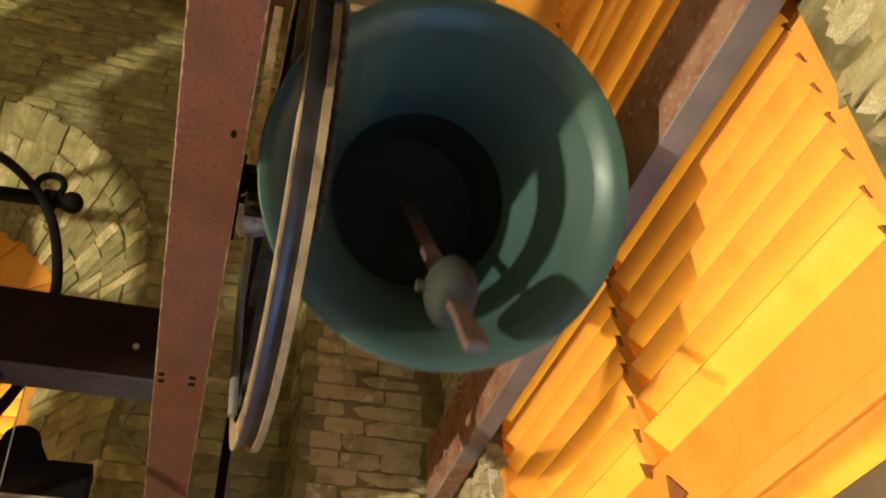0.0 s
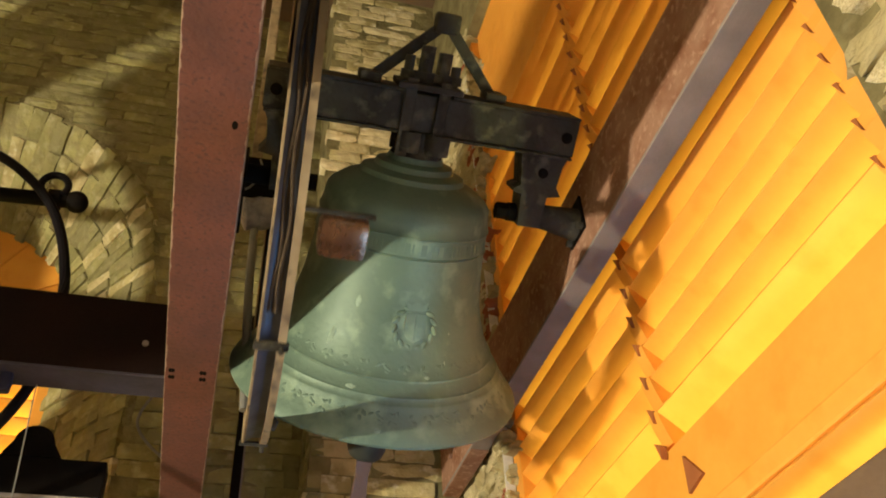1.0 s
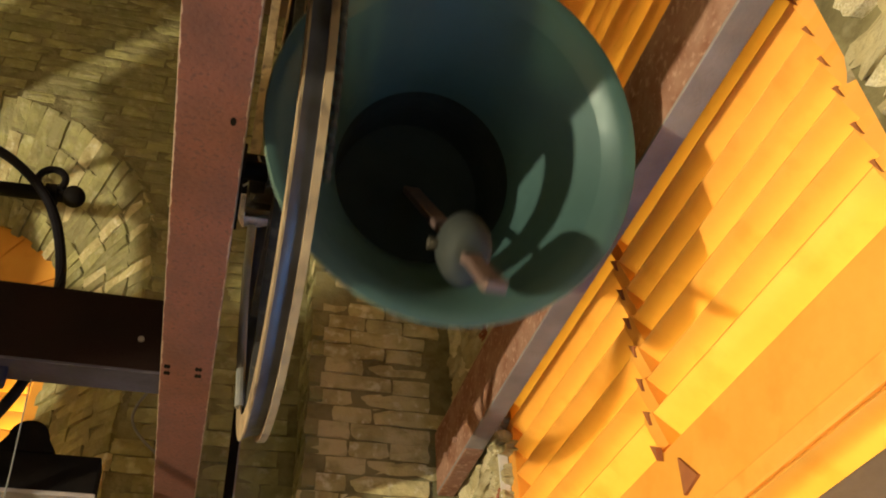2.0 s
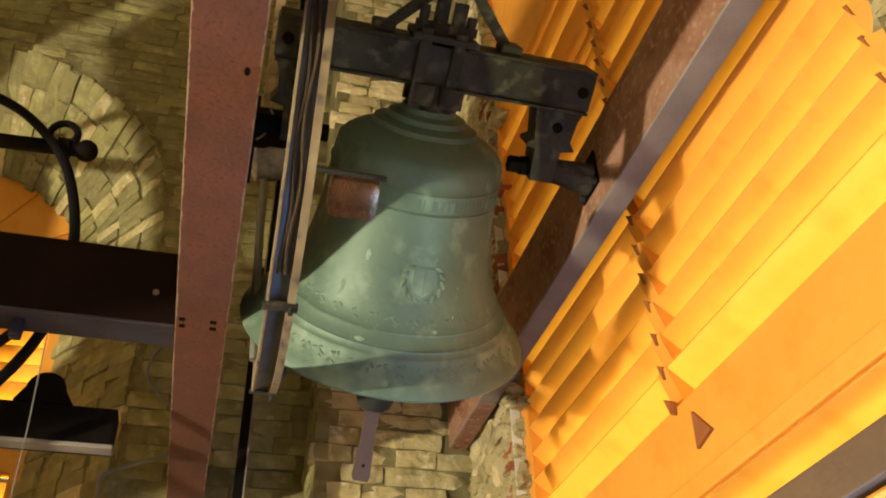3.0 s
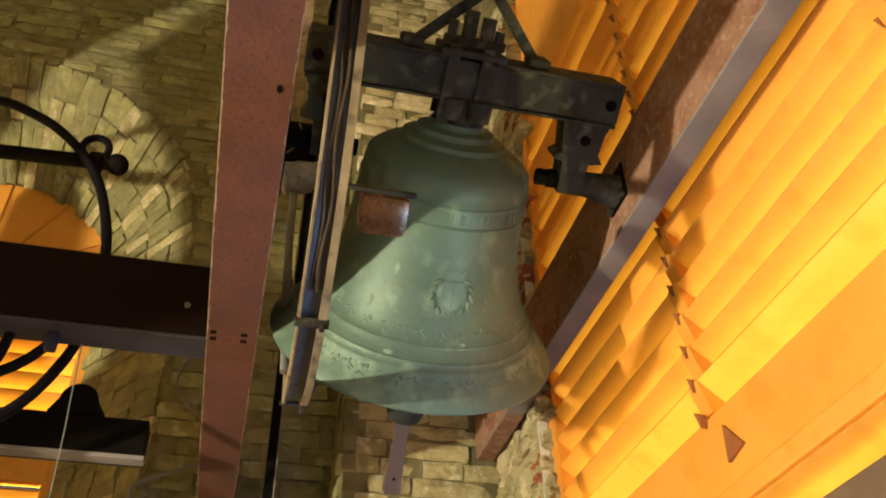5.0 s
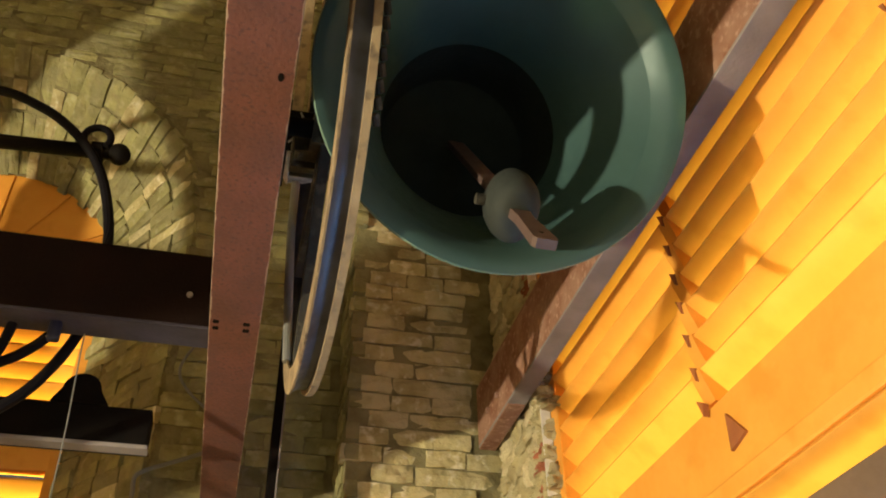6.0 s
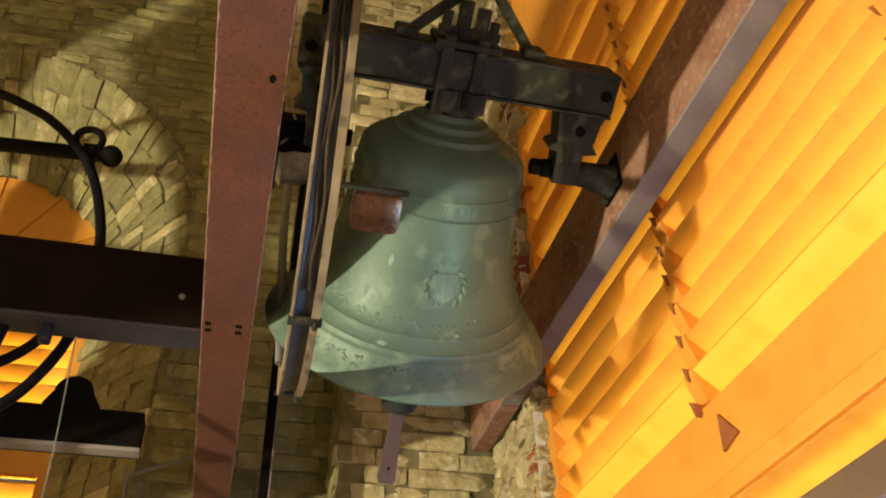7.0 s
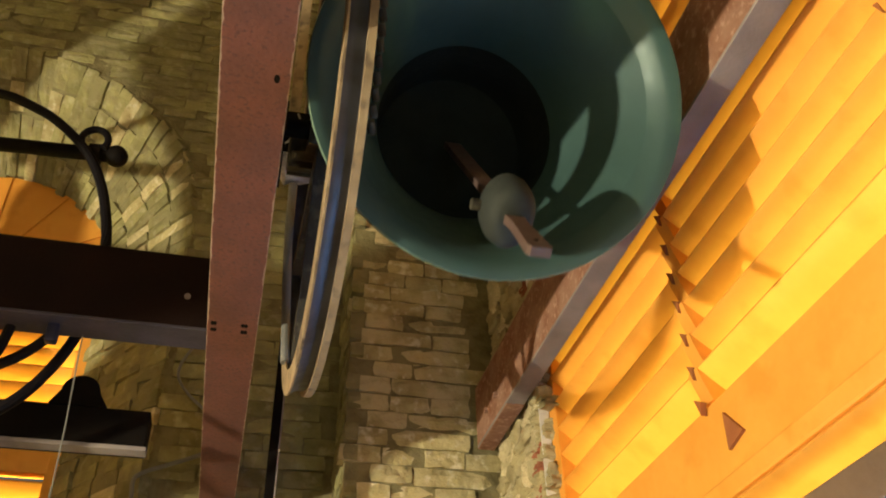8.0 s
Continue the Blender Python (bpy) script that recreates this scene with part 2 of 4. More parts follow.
def add_tube(bm, points, r, seg=10, steps=8):
    path = smooth_path(points, steps)
    rings = []
    for i, p in enumerate(path):
        d = (path[min(i + 1, len(path) - 1)] - path[max(i - 1, 0)]).normalized()
        u = d.cross(Vector((0.31, 0.2, 0.93))).normalized()
        w = d.cross(u)
        rings.append([bm.verts.new(p + r * (u * math.cos(2 * math.pi * k / seg) + w * math.sin(2 * math.pi * k / seg))) for k in range(seg)])
    for p, q in zip(rings, rings[1:]):
        for k in range(seg):
            bm.faces.new((p[k], p[(k + 1) % seg], q[(k + 1) % seg], q[k]))
    bm.faces.new(rings[0])
    bm.faces.new(rings[-1][::-1])
    return bm


def tubem(points, r, seg=10, steps=8):
    return add_tube(bmesh.new(), points, r, seg, steps)


# ---- the belfry ----
EAST, NORTH, PIER, WEST, SOUTH, TOP = 0.882, 3.0, 2.72, -4.6, -1.8, Z0 + 4.2

floor_ob = tagged(new("floor", mesh_of("floor", boxm((WEST - 0.6, SOUTH - 0.5, -0.2), (EAST + 0.6, NORTH + 0.6, 0)), FLOOR)), "dusty brown boarded belfry floor", "floor", kind="structure")
ceil_ob = tagged(new("ceiling", mesh_of("ceiling", boxm((WEST - 0.6, SOUTH - 0.5, TOP), (EAST + 0.6, NORTH + 0.6, TOP + 0.2)), FLOOR)), "dark boarded belfry ceiling", "ceiling", kind="structure")
west_ob = tagged(new("wall_west", mesh_of("wall_west", boxm((WEST - 0.5, SOUTH - 0.5, 0), (WEST, NORTH + 0.6, TOP)), PLASTER)), "rough masonry wall of the belfry", "wall", kind="structure")
# The gap in this unseen wall is added to hold the south fill lamp.
bm = bmesh.new()
for lo, hi in (((WEST, SOUTH - 0.5, 0), (-0.05, SOUTH, TOP)), ((0.83, SOUTH - 0.5, 0), (EAST + 0.5, SOUTH, TOP)), ((-0.05, SOUTH - 0.5, 0), (0.83, SOUTH, Z0 - 1.05)), ((-0.05, SOUTH - 0.5, Z0 + 0.05), (0.83, SOUTH, TOP))):
    add_box(bm, lo, hi)
south_ob = tagged(new("wall_south", mesh_of("wall_south", bm, PLASTER)), "unseen rough masonry wall with an opening added for the fill lamp", "wall", kind="structure")

AX, AR, AZ = -1.2, 0.894, Z0 + 2.31      # splayed arch: middle, radius at the room side, springing height
OR, OZ, OY = 0.545, Z0 + 2.28, 3.43       # its outer, smaller arch
JAMB_N, JAMB_S, MULL = 2.27, 0.655, 1.45  # east window: jambs and mullion
SILL = Z0 + 0.1


def arch(r, zc, z0, n=16):
    """The outline of a round-headed opening from its foot on one side round to the other."""
    pts = [(AX + r, z0)] + [(AX + r * math.cos(math.pi * k / n), zc + r * math.sin(math.pi * k / n)) for k in range(n + 1)] + [(AX - r, z0)]
    return pts


def north_wall():
    bm = bmesh.new()
    inner, outer = arch(AR, AZ, Z0 + 0.2), arch(OR, OZ, Z0 + 0.2)
    n = len(inner)
    # front face round the opening, in quads from the outline out to a wide frame
    def frame_point(p):
        x, z = p
        if z <= AZ:
            return (EAST + 0.5 if x > AX else WEST - 0.3, z)
        a = math.atan2(z - AZ, x - AX)
        k = min((EAST + 0.5 - AX) / max(1e-6, math.cos(a)) if math.cos(a) > 0 else (WEST - 0.3 - AX) / math.cos(a), (TOP - AZ) / max(1e-6, math.sin(a)))
        return (AX + k * math.cos(a), AZ + k * math.sin(a))
    for y0, line, flip in ((NORTH, inner, 1), (OY + 0.25, outer, -1)):
        vi = [bm.verts.new((x, y0, z)) for x, z in line]
        vo = [bm.verts.new((p[0], y0, p[1])) for p in (frame_point(q) for q in line)]
        for k in range(n - 1):
            bm.faces.new((vi[k], vi[k + 1], vo[k + 1], vo[k]))
    a = [bm.verts.new((x, NORTH, z)) for x, z in inner]
    b = [bm.verts.new((x, OY, z)) for x, z in outer]
    c = [bm.verts.new((x, OY + 0.25, z)) for x, z in outer]
    for p, q in ((a, b), (b, c)):
        for k in range(n - 1):
            bm.faces.new((p[k], p[k + 1], q[k + 1], q[k]))
    add_box(bm, (WEST - 0.3, NORTH, 0), (EAST + 0.5, OY + 0.25, Z0 + 0.2))
    return tagged(new("wall_north", mesh_of("wall_north", bm, MORTAR)), "old yellow brick wall with a splayed round arch", "wall", kind="structure")


north_ob = north_wall()
pier_ob = tagged(new("pier", mesh_of("pier", boxm((0.345, PIER + 0.012, 0), (EAST + 0.1, NORTH, TOP)), MORTAR)), "projecting yellow brick corner pier", "pier", kind="structure")
bm = bmesh.new()
for lo, hi in (((EAST + 0.012, JAMB_N + 0.02, 0), (EAST + 0.45, NORTH + 0.3, TOP)), ((EAST + 0.012, SOUTH, 0), (EAST + 0.45, JAMB_S - 0.02, TOP)), ((EAST + 0.012, JAMB_S - 0.02, 0), (EAST + 0.12, JAMB_N + 0.02, SILL)), ((EAST + 0.012, JAMB_S - 0.02, Z0 + 3.3), (EAST + 0.45, JAMB_N + 0.02, TOP))):
    add_box(bm, lo, hi)
east_ob = tagged(new("wall_east", mesh_of("wall_east", bm, MORTAR)), "old yellow brick wall round a louvred window", "wall", kind="structure")

# ---- louvred windows ----
PITCH = 0.0825


def sawtooth(z_low, count, x0, deep, depth=0.09, pitch=PITCH):
    pts = []
    for k in range(count):
        z = z_low + k * pitch
        pts += [(x0 + deep, z + 0.002), (x0 + 0.002, z + pitch - 0.03), (x0 - 0.003, z + pitch - 0.008)]
    pts += [(x0 + depth, z_low + count * pitch), (x0 + depth, z_low)]
    return pts


def louvre_window():
    w = thing("window_1", "large orange painted louvred belfry window, lit from outside", "window", kind="structure")
    x, z_low, count = EAST + 0.03, Z0 + 0.823, 20
    part("jamb", boxm((x, JAMB_N - 0.035, z_low), (x + 0.09, JAMB_N + 0.02, z_low + count * PITCH), 0.003), ORANGE, w)
    for name, y0, y1, deep in (("mullion", MULL - 0.019, MULL + 0.019, 0.02), ("jamb", JAMB_S - 0.02, JAMB_S + 0.035, 0.03)):
        part(name, add_extrude(bmesh.new(), sawtooth(z_low + 0.008, count, x, deep), y0, y1), ORANGE, w)
    bays = ((MULL + 0.019, JAMB_N - 0.035), (JAMB_S + 0.035, MULL - 0.019))
    for y0, y1 in bays:
        me = mesh_of("slat", boxm((0.0, y0, -0.006), (0.132, y1, 0.006), 0.002), ORANGE)
        for k in range(count):
            ob = new("slat", me)
            ob.parent = w
            ob.matrix_basis = pose(x + 0.004 + random.uniform(-0.002, 0.002), 0, z_low + (k + 1) * PITCH + 0.002, 0, 40 + random.uniform(-1.2, 1.2), random.uniform(-0.15, 0.15))
        me = mesh_of("slat", boxm((0.0, y0, -0.006), (0.132, y1, 0.006), 0.002), ORANGE)
        for k in range(4):
            ob = new("slat", me)
            ob.parent = w
            ob.matrix_basis = pose(x + 0.004, 0, Z0 + 0.452 - k * PITCH, 0, 40, 0)
    for y0, y1 in ((JAMB_N - 0.035, JAMB_N + 0.02), (JAMB_S - 0.02, JAMB_S + 0.035)):
        part("outer_cheek", boxm((x + 0.091, y0, SILL), (x + 0.24, y1, Z0 + 3.3)), ORANGE, w)
        part("jamb_foot", boxm((x, y0, SILL), (x + 0.09, y1, z_low - 0.001)), ORANGE, w)
    part("bottom_board", boxm((x + 0.012, JAMB_S + 0.036, Z0 + 0.664), (x + 0.035, JAMB_N - 0.036, z_low - 0.002), 0.003), ORANGE, w)
    part("bottom_rail", boxm((x + 0.001, JAMB_S + 0.036, Z0 + 0.617), (x + 0.06, JAMB_N - 0.036, Z0 + 0.662), 0.006), ORANGE, w)
    part("lower_board", boxm((-0.01, JAMB_S + 0.036, -0.006), (0.12, JAMB_N - 0.036, 0.006), 0.002, pose(x + 0.012, 0, Z0 + 0.606, 0, 40, 0)), ORANGE, w)
    part("cross_rail", boxm((x - 0.012, JAMB_S - 0.02, Z0 + 0.462), (x + 0.06, JAMB_N + 0.02, Z0 + 0.532), 0.004), BROWNWOOD, w, "plain brown rail")
    top = z_low + count * PITCH
    part("head_board", boxm((x + 0.03, JAMB_S - 0.02, top + 0.012), (x + 0.055, JAMB_N - 0.02, Z0 + 3.3), 0.003), ORANGE, w)
    part("head_strip", boxm((x, JAMB_N - 0.02, top + 0.001), (x + 0.09, JAMB_N + 0.02, Z0 + 3.3), 0.003), ORANGE, w)
    part("head_rail", boxm((x + 0.002, JAMB_S - 0.02, top + 0.004), (x + 0.029, JAMB_N - 0.021, top + 0.03), 0.003), ORANGE, w)
    part("sealant_line", boxm((EAST - 0.004, JAMB_N + 0.014, SILL), (EAST + 0.026, JAMB_N + 0.0195, Z0 + 3.3)), WHITE, w)
    # Solid triangle and wedges painted dark where recesses would lie in shade.
    part("corner_block", add_extrude(bmesh.new(), [(MULL - 0.062, Z0 + 0.78), (MULL - 0.055, Z0 + 0.704), (MULL - 0.115, Z0 + 0.718)], x + 0.004, x + 0.0115, "x"), GAPSHADE, w, "small triangle coloured as a notch's shade")
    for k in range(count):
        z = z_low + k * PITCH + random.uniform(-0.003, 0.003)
        part("wedge", add_extrude(bmesh.new(), [(MULL + 0.014, z + 0.02), (MULL - 0.008, z + 0.004), (MULL - 0.002, z - 0.022)], x - 0.006, x + 0.008, "x"), GAPSHADE, w, "small wedge coloured as a gap's shade")
        part("gap_wedge", add_extrude(bmesh.new(), [(JAMB_S + 0.037, z + 0.008), (JAMB_S + 0.027, z + 0.004), (JAMB_S + 0.026, z - 0.024)], x - 0.005, x + 0.008, "x"), GAPSHADE, w, "dark wedge coloured as a jamb notch's shade")
    return w


def arch_window():
    w = thing("window_2", "orange painted louvred window with a round head", "window", kind="structure")
    y, n = OY + 0.02, 24
    outline = [(AX + OR * math.cos(math.pi * k / n), OZ + OR * math.sin(math.pi * k / n)) for k in range(n + 1)]
    part("arched_head", add_extrude(bmesh.new(), outline, y, y + 0.03), ORANGE, w)
    for k in range(5):
        a = radians(30 + 30 * k)
        part("head_rib", boxm((0.08, -0.012, -0.008), (OR - 0.01, 0.0, 0.008), 0.002, pose(AX, y, OZ, 0, -math.degrees(a), 0)), ORANGE, w)
    for z0, z1 in ((Z0 + 2.16, Z0 + 2.28), (Z0 + 1.385, Z0 + 1.50)):
        part("rail", boxm((AX - OR, y - 0.01, z0), (AX + OR, y + 0.05, z1), 0.004), ORANGE, w)
    for x0 in (AX - OR, AX + OR - 0.055):
        part("stile", boxm((x0, y - 0.012, Z0 + 0.2), (x0 + 0.055, y + 0.055, Z0 + 2.28), 0.004), ORANGE, w)
    me = mesh_of("slat", boxm((AX - OR + 0.055, -0.004, -0.006), (AX + OR - 0.055, 0.132, 0.006), 0.002), ORANGE)
    for k in range(24):
        z = Z0 + 0.28 + k * 0.0825
        if abs(z - (Z0 + 1.45)) < 0.065 or z > Z0 + 2.17:
            continue
        ob = new("slat", me)
        ob.parent = w
        ob.matrix_basis = pose(0, y + 0.002, z, -40, 0, 0)
    return w


louvre_window()
arch_window()

# ---- steel frame ----


def channel_beam(name, label, lo, hi, mat, axis, flange=None, open_side=1, cat="beam"):
    """A rolled channel: web, top flange, bottom flange, in their own parts."""
    t = thing(name, label, cat)
    (x0, y0, z0), (x1, y1, z1) = lo, hi
    th = 0.008
    part("bottom_flange", boxm((x0, y0, z0), (x1, y1, z0 + th), 0.002), flange or mat, t)
    part("top_flange", boxm((x0, y0, z1 - th), (x1, y1, z1), 0.002), mat, t)
    if axis == "y":
        w = (x0, x0 + th) if open_side > 0 else (x1 - th, x1)
        part("web", boxm((w[0], y0, z0 + th), (w[1], y1, z1 - th), 0.001), mat, t)
    else:
        w = (y0, y0 + th) if open_side > 0 else (y1 - th, y1)
        part("web", boxm((x0, w[0], z0 + th), (x1, w[1], z1 - th), 0.001), mat, t)
    return t


red = channel_beam("steel_beam", "red oxide painted steel beam with worn pale edges", (-0.1068, SOUTH - 0.1, Z0 + 1.0955), (0.0082, NORTH + 0.1, Z0 + 1.30), REDSTEEL, "y")
SCREWS = (1.763, 1.791)
for x, y, r in ((-0.0142, 0.996, 0.0049), *((x, y, 0.0042) for x in (-0.0948, -0.0886, -0.0262, -0.019) for y in SCREWS)):
    part("bolt_hole", add_extrude(bmesh.new(), [(x + r * math.cos(math.pi * k / 6), y + 1.9 * r * math.sin(math.pi * k / 6)) for k in range(12)], Z0 + 1.0947, Z0 + 1.0975, "z"), BLACK, red)
rusty = channel_beam("steel_beam", "rusty steel channel with a grey underside beside the louvres", (0.8, SOUTH - 0.1, Z0 + 1.287), (0.861, 2.7, Z0 + 1.515), RUST, "y", GREYSTEEL)
part("end_plate", boxm((0.801, 2.36, Z0 + 1.281), (0.86, 2.7, Z0 + 1.2865), 0.002), RUST, rusty, "rust-brown plate under the beam's end")
for y in (2.45, 2.56):
    part("bolt", cylm((0.787, y, Z0 + 1.36), (0.801, y, Z0 + 1.36), 0.011, seg=6), RUST, rusty)
cross = channel_beam("steel_beam", "dark brown steel cross beam, underside tinted for cool light from below", (WEST - 0.1, 1.821, Z0 + 1.107), (-0.1077, 1.91, Z0 + 1.317), DARKSTEEL, "x", COOLLIT)
part("rivet", cylm((-0.1645, 1.816, Z0 + 1.196), (-0.1645, 1.822, Z0 + 1.196), 0.0075, seg=14), GREYSTEEL, cross, "pale rivet")
low = thing("steel_beam", "black steel beam with a round bearing cap", "beam")
part("web", boxm((WEST - 0.1, 2.31, Z0 + 1.024), (-0.247, 2.39, Z0 + 1.129), 0.004), BLACK, low)
part("bottom_plate", boxm((WEST - 0.1, 2.305, Z0 + 1.011), (-0.242, 2.35, Z0 + 1.023), 0.002), GREYSTEEL, low)
part("bearing_cap", add_extrude(bmesh.new(), [(-0.441 + 0.05 * math.cos(math.pi * k / 12), Z0 + 1.171 + 0.047 * math.sin(math.pi * k / 12)) for k in range(13)] + [(-0.515, Z0 + 1.13), (-0.365, Z0 + 1.13)], 2.305, 2.39), BLACK, low, "round black bearing cap")

# Unseen bars added west of view to shade walls, pier and louvres.
for za, zb, x0, ya, yb in ((0.46, 0.73, -2.05, SOUTH - 0.1, NORTH + 0.1), (0.731, 0.85, -2.05, SOUTH - 0.1, 0.8), (1.945, 2.187, -2.1, 1.3, NORTH + 0.1), (2.23, 2.4, -2.1, 1.3, NORTH + 0.1)):
    t = thing("steel_beam", "unseen red oxide bar added to cast shade", "beam", group="neighbouring bell frame")
    part("bar", boxm((x0, ya, Z0 + za), (x0 + 0.1, yb, Z0 + zb), 0.003), REDSTEEL, t)
# Unseen plate, outlined so that its shadow darkens the wall beside the arch.
t = thing("shade_plate", "unseen red oxide plate cut to cast shade", "plate", group="neighbouring bell frame")
part("plate", add_extrude(bmesh.new(), [(1.2, Z0 + 0.7), (1.9, Z0 + 0.7), (1.9, Z0 + 0.9), (1.36, Z0 + 0.93), (1.4, Z0 + 1.1), (1.44, Z0 + 1.28), (1.48, Z0 + 1.42), (1.53, Z0 + 1.6), (1.58, Z0 + 1.79), (1.1, Z0 + 1.94), (1.1, Z0 + 1.0), (1.2, Z0 + 0.95)], -2.012, -2.0, "x"), REDSTEEL, t)

# Unseen post added to shade the round orange window head.
t = thing("shade_post", "unseen red oxide post added to cast shade", "post", group="neighbouring bell frame")
part("post", boxm((-2.01, 1.96, 0), (-1.95, 2.2, Z0 + 1.75), 0.003), REDSTEEL, t)

# ---- the bell ----
XB, YA, ZA, LB, RB = 0.3814, 1.4117, Z0 + 1.4025, 0.4632, 0.35
bell = thing("swinging_bell", "large green-patinated bronze bell on an iron headstock", "bell", pose(XB, YA, ZA))

OUT = [(0.0, 0.1), (0.062, 0.1), (0.066, 0.088), (0.088, 0.082), (0.092, 0.07), (0.118, 0.062), (0.122, 0.051), (0.155, 0.036), (0.18, 0.018), (0.189, 0.006), (0.193, -0.02), (0.196, -0.04), (0.199, -0.043), (0.196, -0.047), (0.198, -0.085), (0.201, -0.088), (0.198, -0.092), (0.203, -0.15), (0.212, -0.21), (0.226, -0.265), (0.247, -0.315), (0.262, -0.338), (0.2665, -0.341), (0.266, -0.346), (0.281, -0.369), (0.2865, -0.372), (0.288, -0.378), (0.295, -0.385), (0.2985, -0.388), (0.3, -0.394), (0.318, -0.415), (0.333, -0.432), (0.345, -0.444), (0.35, -0.453), (0.348, -0.459)]
INN = [(0.335, -0.459), (0.318, -0.45), (0.295, -0.42), (0.265, -0.37), (0.232, -0.31), (0.205, -0.24), (0.188, -0.17), (0.18, -0.1), (0.176, -0.04), (0.165, -0.01), (0.12, 0.008), (0.0, 0.012)]
part("body", add_lathe(bmesh.new(), OUT, 96), BRONZE, bell, smooth=True)
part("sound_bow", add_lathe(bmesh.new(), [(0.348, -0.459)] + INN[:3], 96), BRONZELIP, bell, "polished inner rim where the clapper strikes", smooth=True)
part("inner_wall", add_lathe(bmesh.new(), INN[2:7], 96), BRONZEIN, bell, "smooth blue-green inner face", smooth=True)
part("inner_crown", add_lathe(bmesh.new(), INN[6:], 96), CROWNSHADE, bell, "inner crown with its deep shade put into the colour", smooth=True)
crown = part("crown", add_lathe(bmesh.new(), [(0.0, 0.155), (0.04, 0.155), (0.045, 0.125), (0.05, 0.112), (0.058, 0.104), (0.06, 0.1005), (0.0, 0.1005)], 32), IRON, bell, smooth=True)
headstock = part("headstock", boxm((-0.355, -0.042, 0.157), (0.355, 0.042, 0.242), 0.004), IRON, bell, "dark iron headstock beam")
for sx in (-1, 1):
    bm = add_extrude(bmesh.new(), [(sx * 0.35, 0.156), (sx * 0.235, 0.156), (sx * 0.25, 0.075), (sx * 0.235, 0.066), (sx * 0.235, 0.058), (sx * 0.255, 0.054), (sx * 0.262, -0.022), (sx * 0.316, -0.022), (sx * 0.318, 0.054), (sx * 0.35, 0.06), (sx * 0.335, 0.08), (sx * 0.34, 0.13)], -0.035, 0.035)
    bracket = part("bracket", bm, IRON, headstock)
    part("gudgeon", cylm((sx * 0.24, 0, 0), (sx * 0.40, 0, 0), 0.022), BLACK, headstock)
    part("nut", cylm((sx * 0.212, 0, 0), (sx * 0.262, 0, 0), 0.02, seg=6), BLACK, headstock)
    part("bolt", cylm((sx * 0.33, -0.046, 0.2), (sx * 0.33, -0.0415, 0.2), 0.013, seg=14), BLACK, headstock)
    part("bolt", cylm((sx * 0.295, -0.04, 0.11), (sx * 0.295, -0.034, 0.11), 0.012, seg=14), BLACK, headstock)
    part("lip", boxm((sx * 0.05, -0.05, 0.15), (sx * 0.352, 0.05, 0.1565), 0.002), IRON, headstock)
    part("lip", boxm((sx * 0.05, -0.05, 0.2425), (sx * 0.352, 0.05, 0.249), 0.002), IRON, headstock)
for dx in (-0.045, 0.03):
    part("strap", boxm((dx - 0.013, -0.054, 0.1), (dx + 0.013, -0.043, 0.275), 0.003), IRON, headstock)
    part("strap", boxm((dx - 0.013, 0.043, 0.1), (dx + 0.013, 0.054, 0.275), 0.003), IRON, headstock)
part("clamp_plate", boxm((-0.075, -0.06, 0.25), (0.07, 0.06, 0.264), 0.003), IRON, headstock)
for dx, r, top in ((-0.055, 0.011, 0.32), (-0.018, 0.016, 0.345), (0.022, 0.016, 0.335), (0.05, 0.011, 0.31)):
    part("stud", cylm((dx, -0.02, 0.26), (dx, -0.02, top), r, seg=12), IRON, headstock)
    part("nut", cylm((dx, -0.02, 0.27), (dx, -0.02, 0.288), r * 1.6, seg=6), IRON, headstock)
for a, b in (((-0.135, 0.0, 0.252), (0.015, 0.0, 0.40)), ((0.15, 0.0, 0.252), (0.015, 0.0, 0.40))):
    d = Vector(b) - Vector(a)
    part("brace", boxm((-0.006, -0.012, 0), (0.006, 0.012, d.length), 0.002, Matrix.Translation(a) @ d.to_track_quat("Z", "Y").to_matrix().to_4x4()), IRON, headstock)
part("peak_cap", boxm((-0.012, -0.024, 0.375), (0.042, 0.024, 0.42), 0.008), IRON, headstock)
for dx in (-0.135, 0.15):
    part("foot_block", boxm((dx - 0.024, -0.035, 0.2495), (dx + 0.024, 0.035, 0.27), 0.006), IRON, headstock)
for dx, r in ((-0.03, 0.028), (0.035, 0.03)):
    part("crown_loop", cylm((dx, -0.035, 0.112), (dx, -0.035, 0.158), r, seg=16), IRON, bell, smooth=True)


def radius_at(z):
    pts = sorted((b, a) for a, b in OUT)
    return float(np.interp(z, [p[0] for p in pts], [p[1] for p in pts]))


def on_bell(az, z, lift=0.0):
    """A pose on the bell's outside: x round it, z up its flank, y inwards."""
    a = radians(az)
    r, slope = radius_at(z), (radius_at(z + 0.012) - radius_at(z - 0.012)) / 0.024
    u = Vector((-math.sin(a), math.cos(a), 0))
    w = Vector((slope * math.cos(a), slope * math.sin(a), 1)).normalized()
    n = w.cross(u)
    m = Matrix((u, n, w)).transposed().to_4x4()
    m.translation = Vector(((r + lift) * math.cos(a), (r + lift) * math.sin(a), z))
    return m


# raised coat of arms: a shield in a wreath under a small crown
arms = on_bell(-83, -0.235)
bm = add_extrude(bmesh.new(), [(-0.024, 0.03), (0.024, 0.03), (0.024, -0.008), (0.014, -0.026), (0.0, -0.034), (-0.014, -0.026), (-0.024, -0.008)], -0.0028, 0.006)
crest = part("heraldic_shield", bm, BRONZE, bell, m=arms)
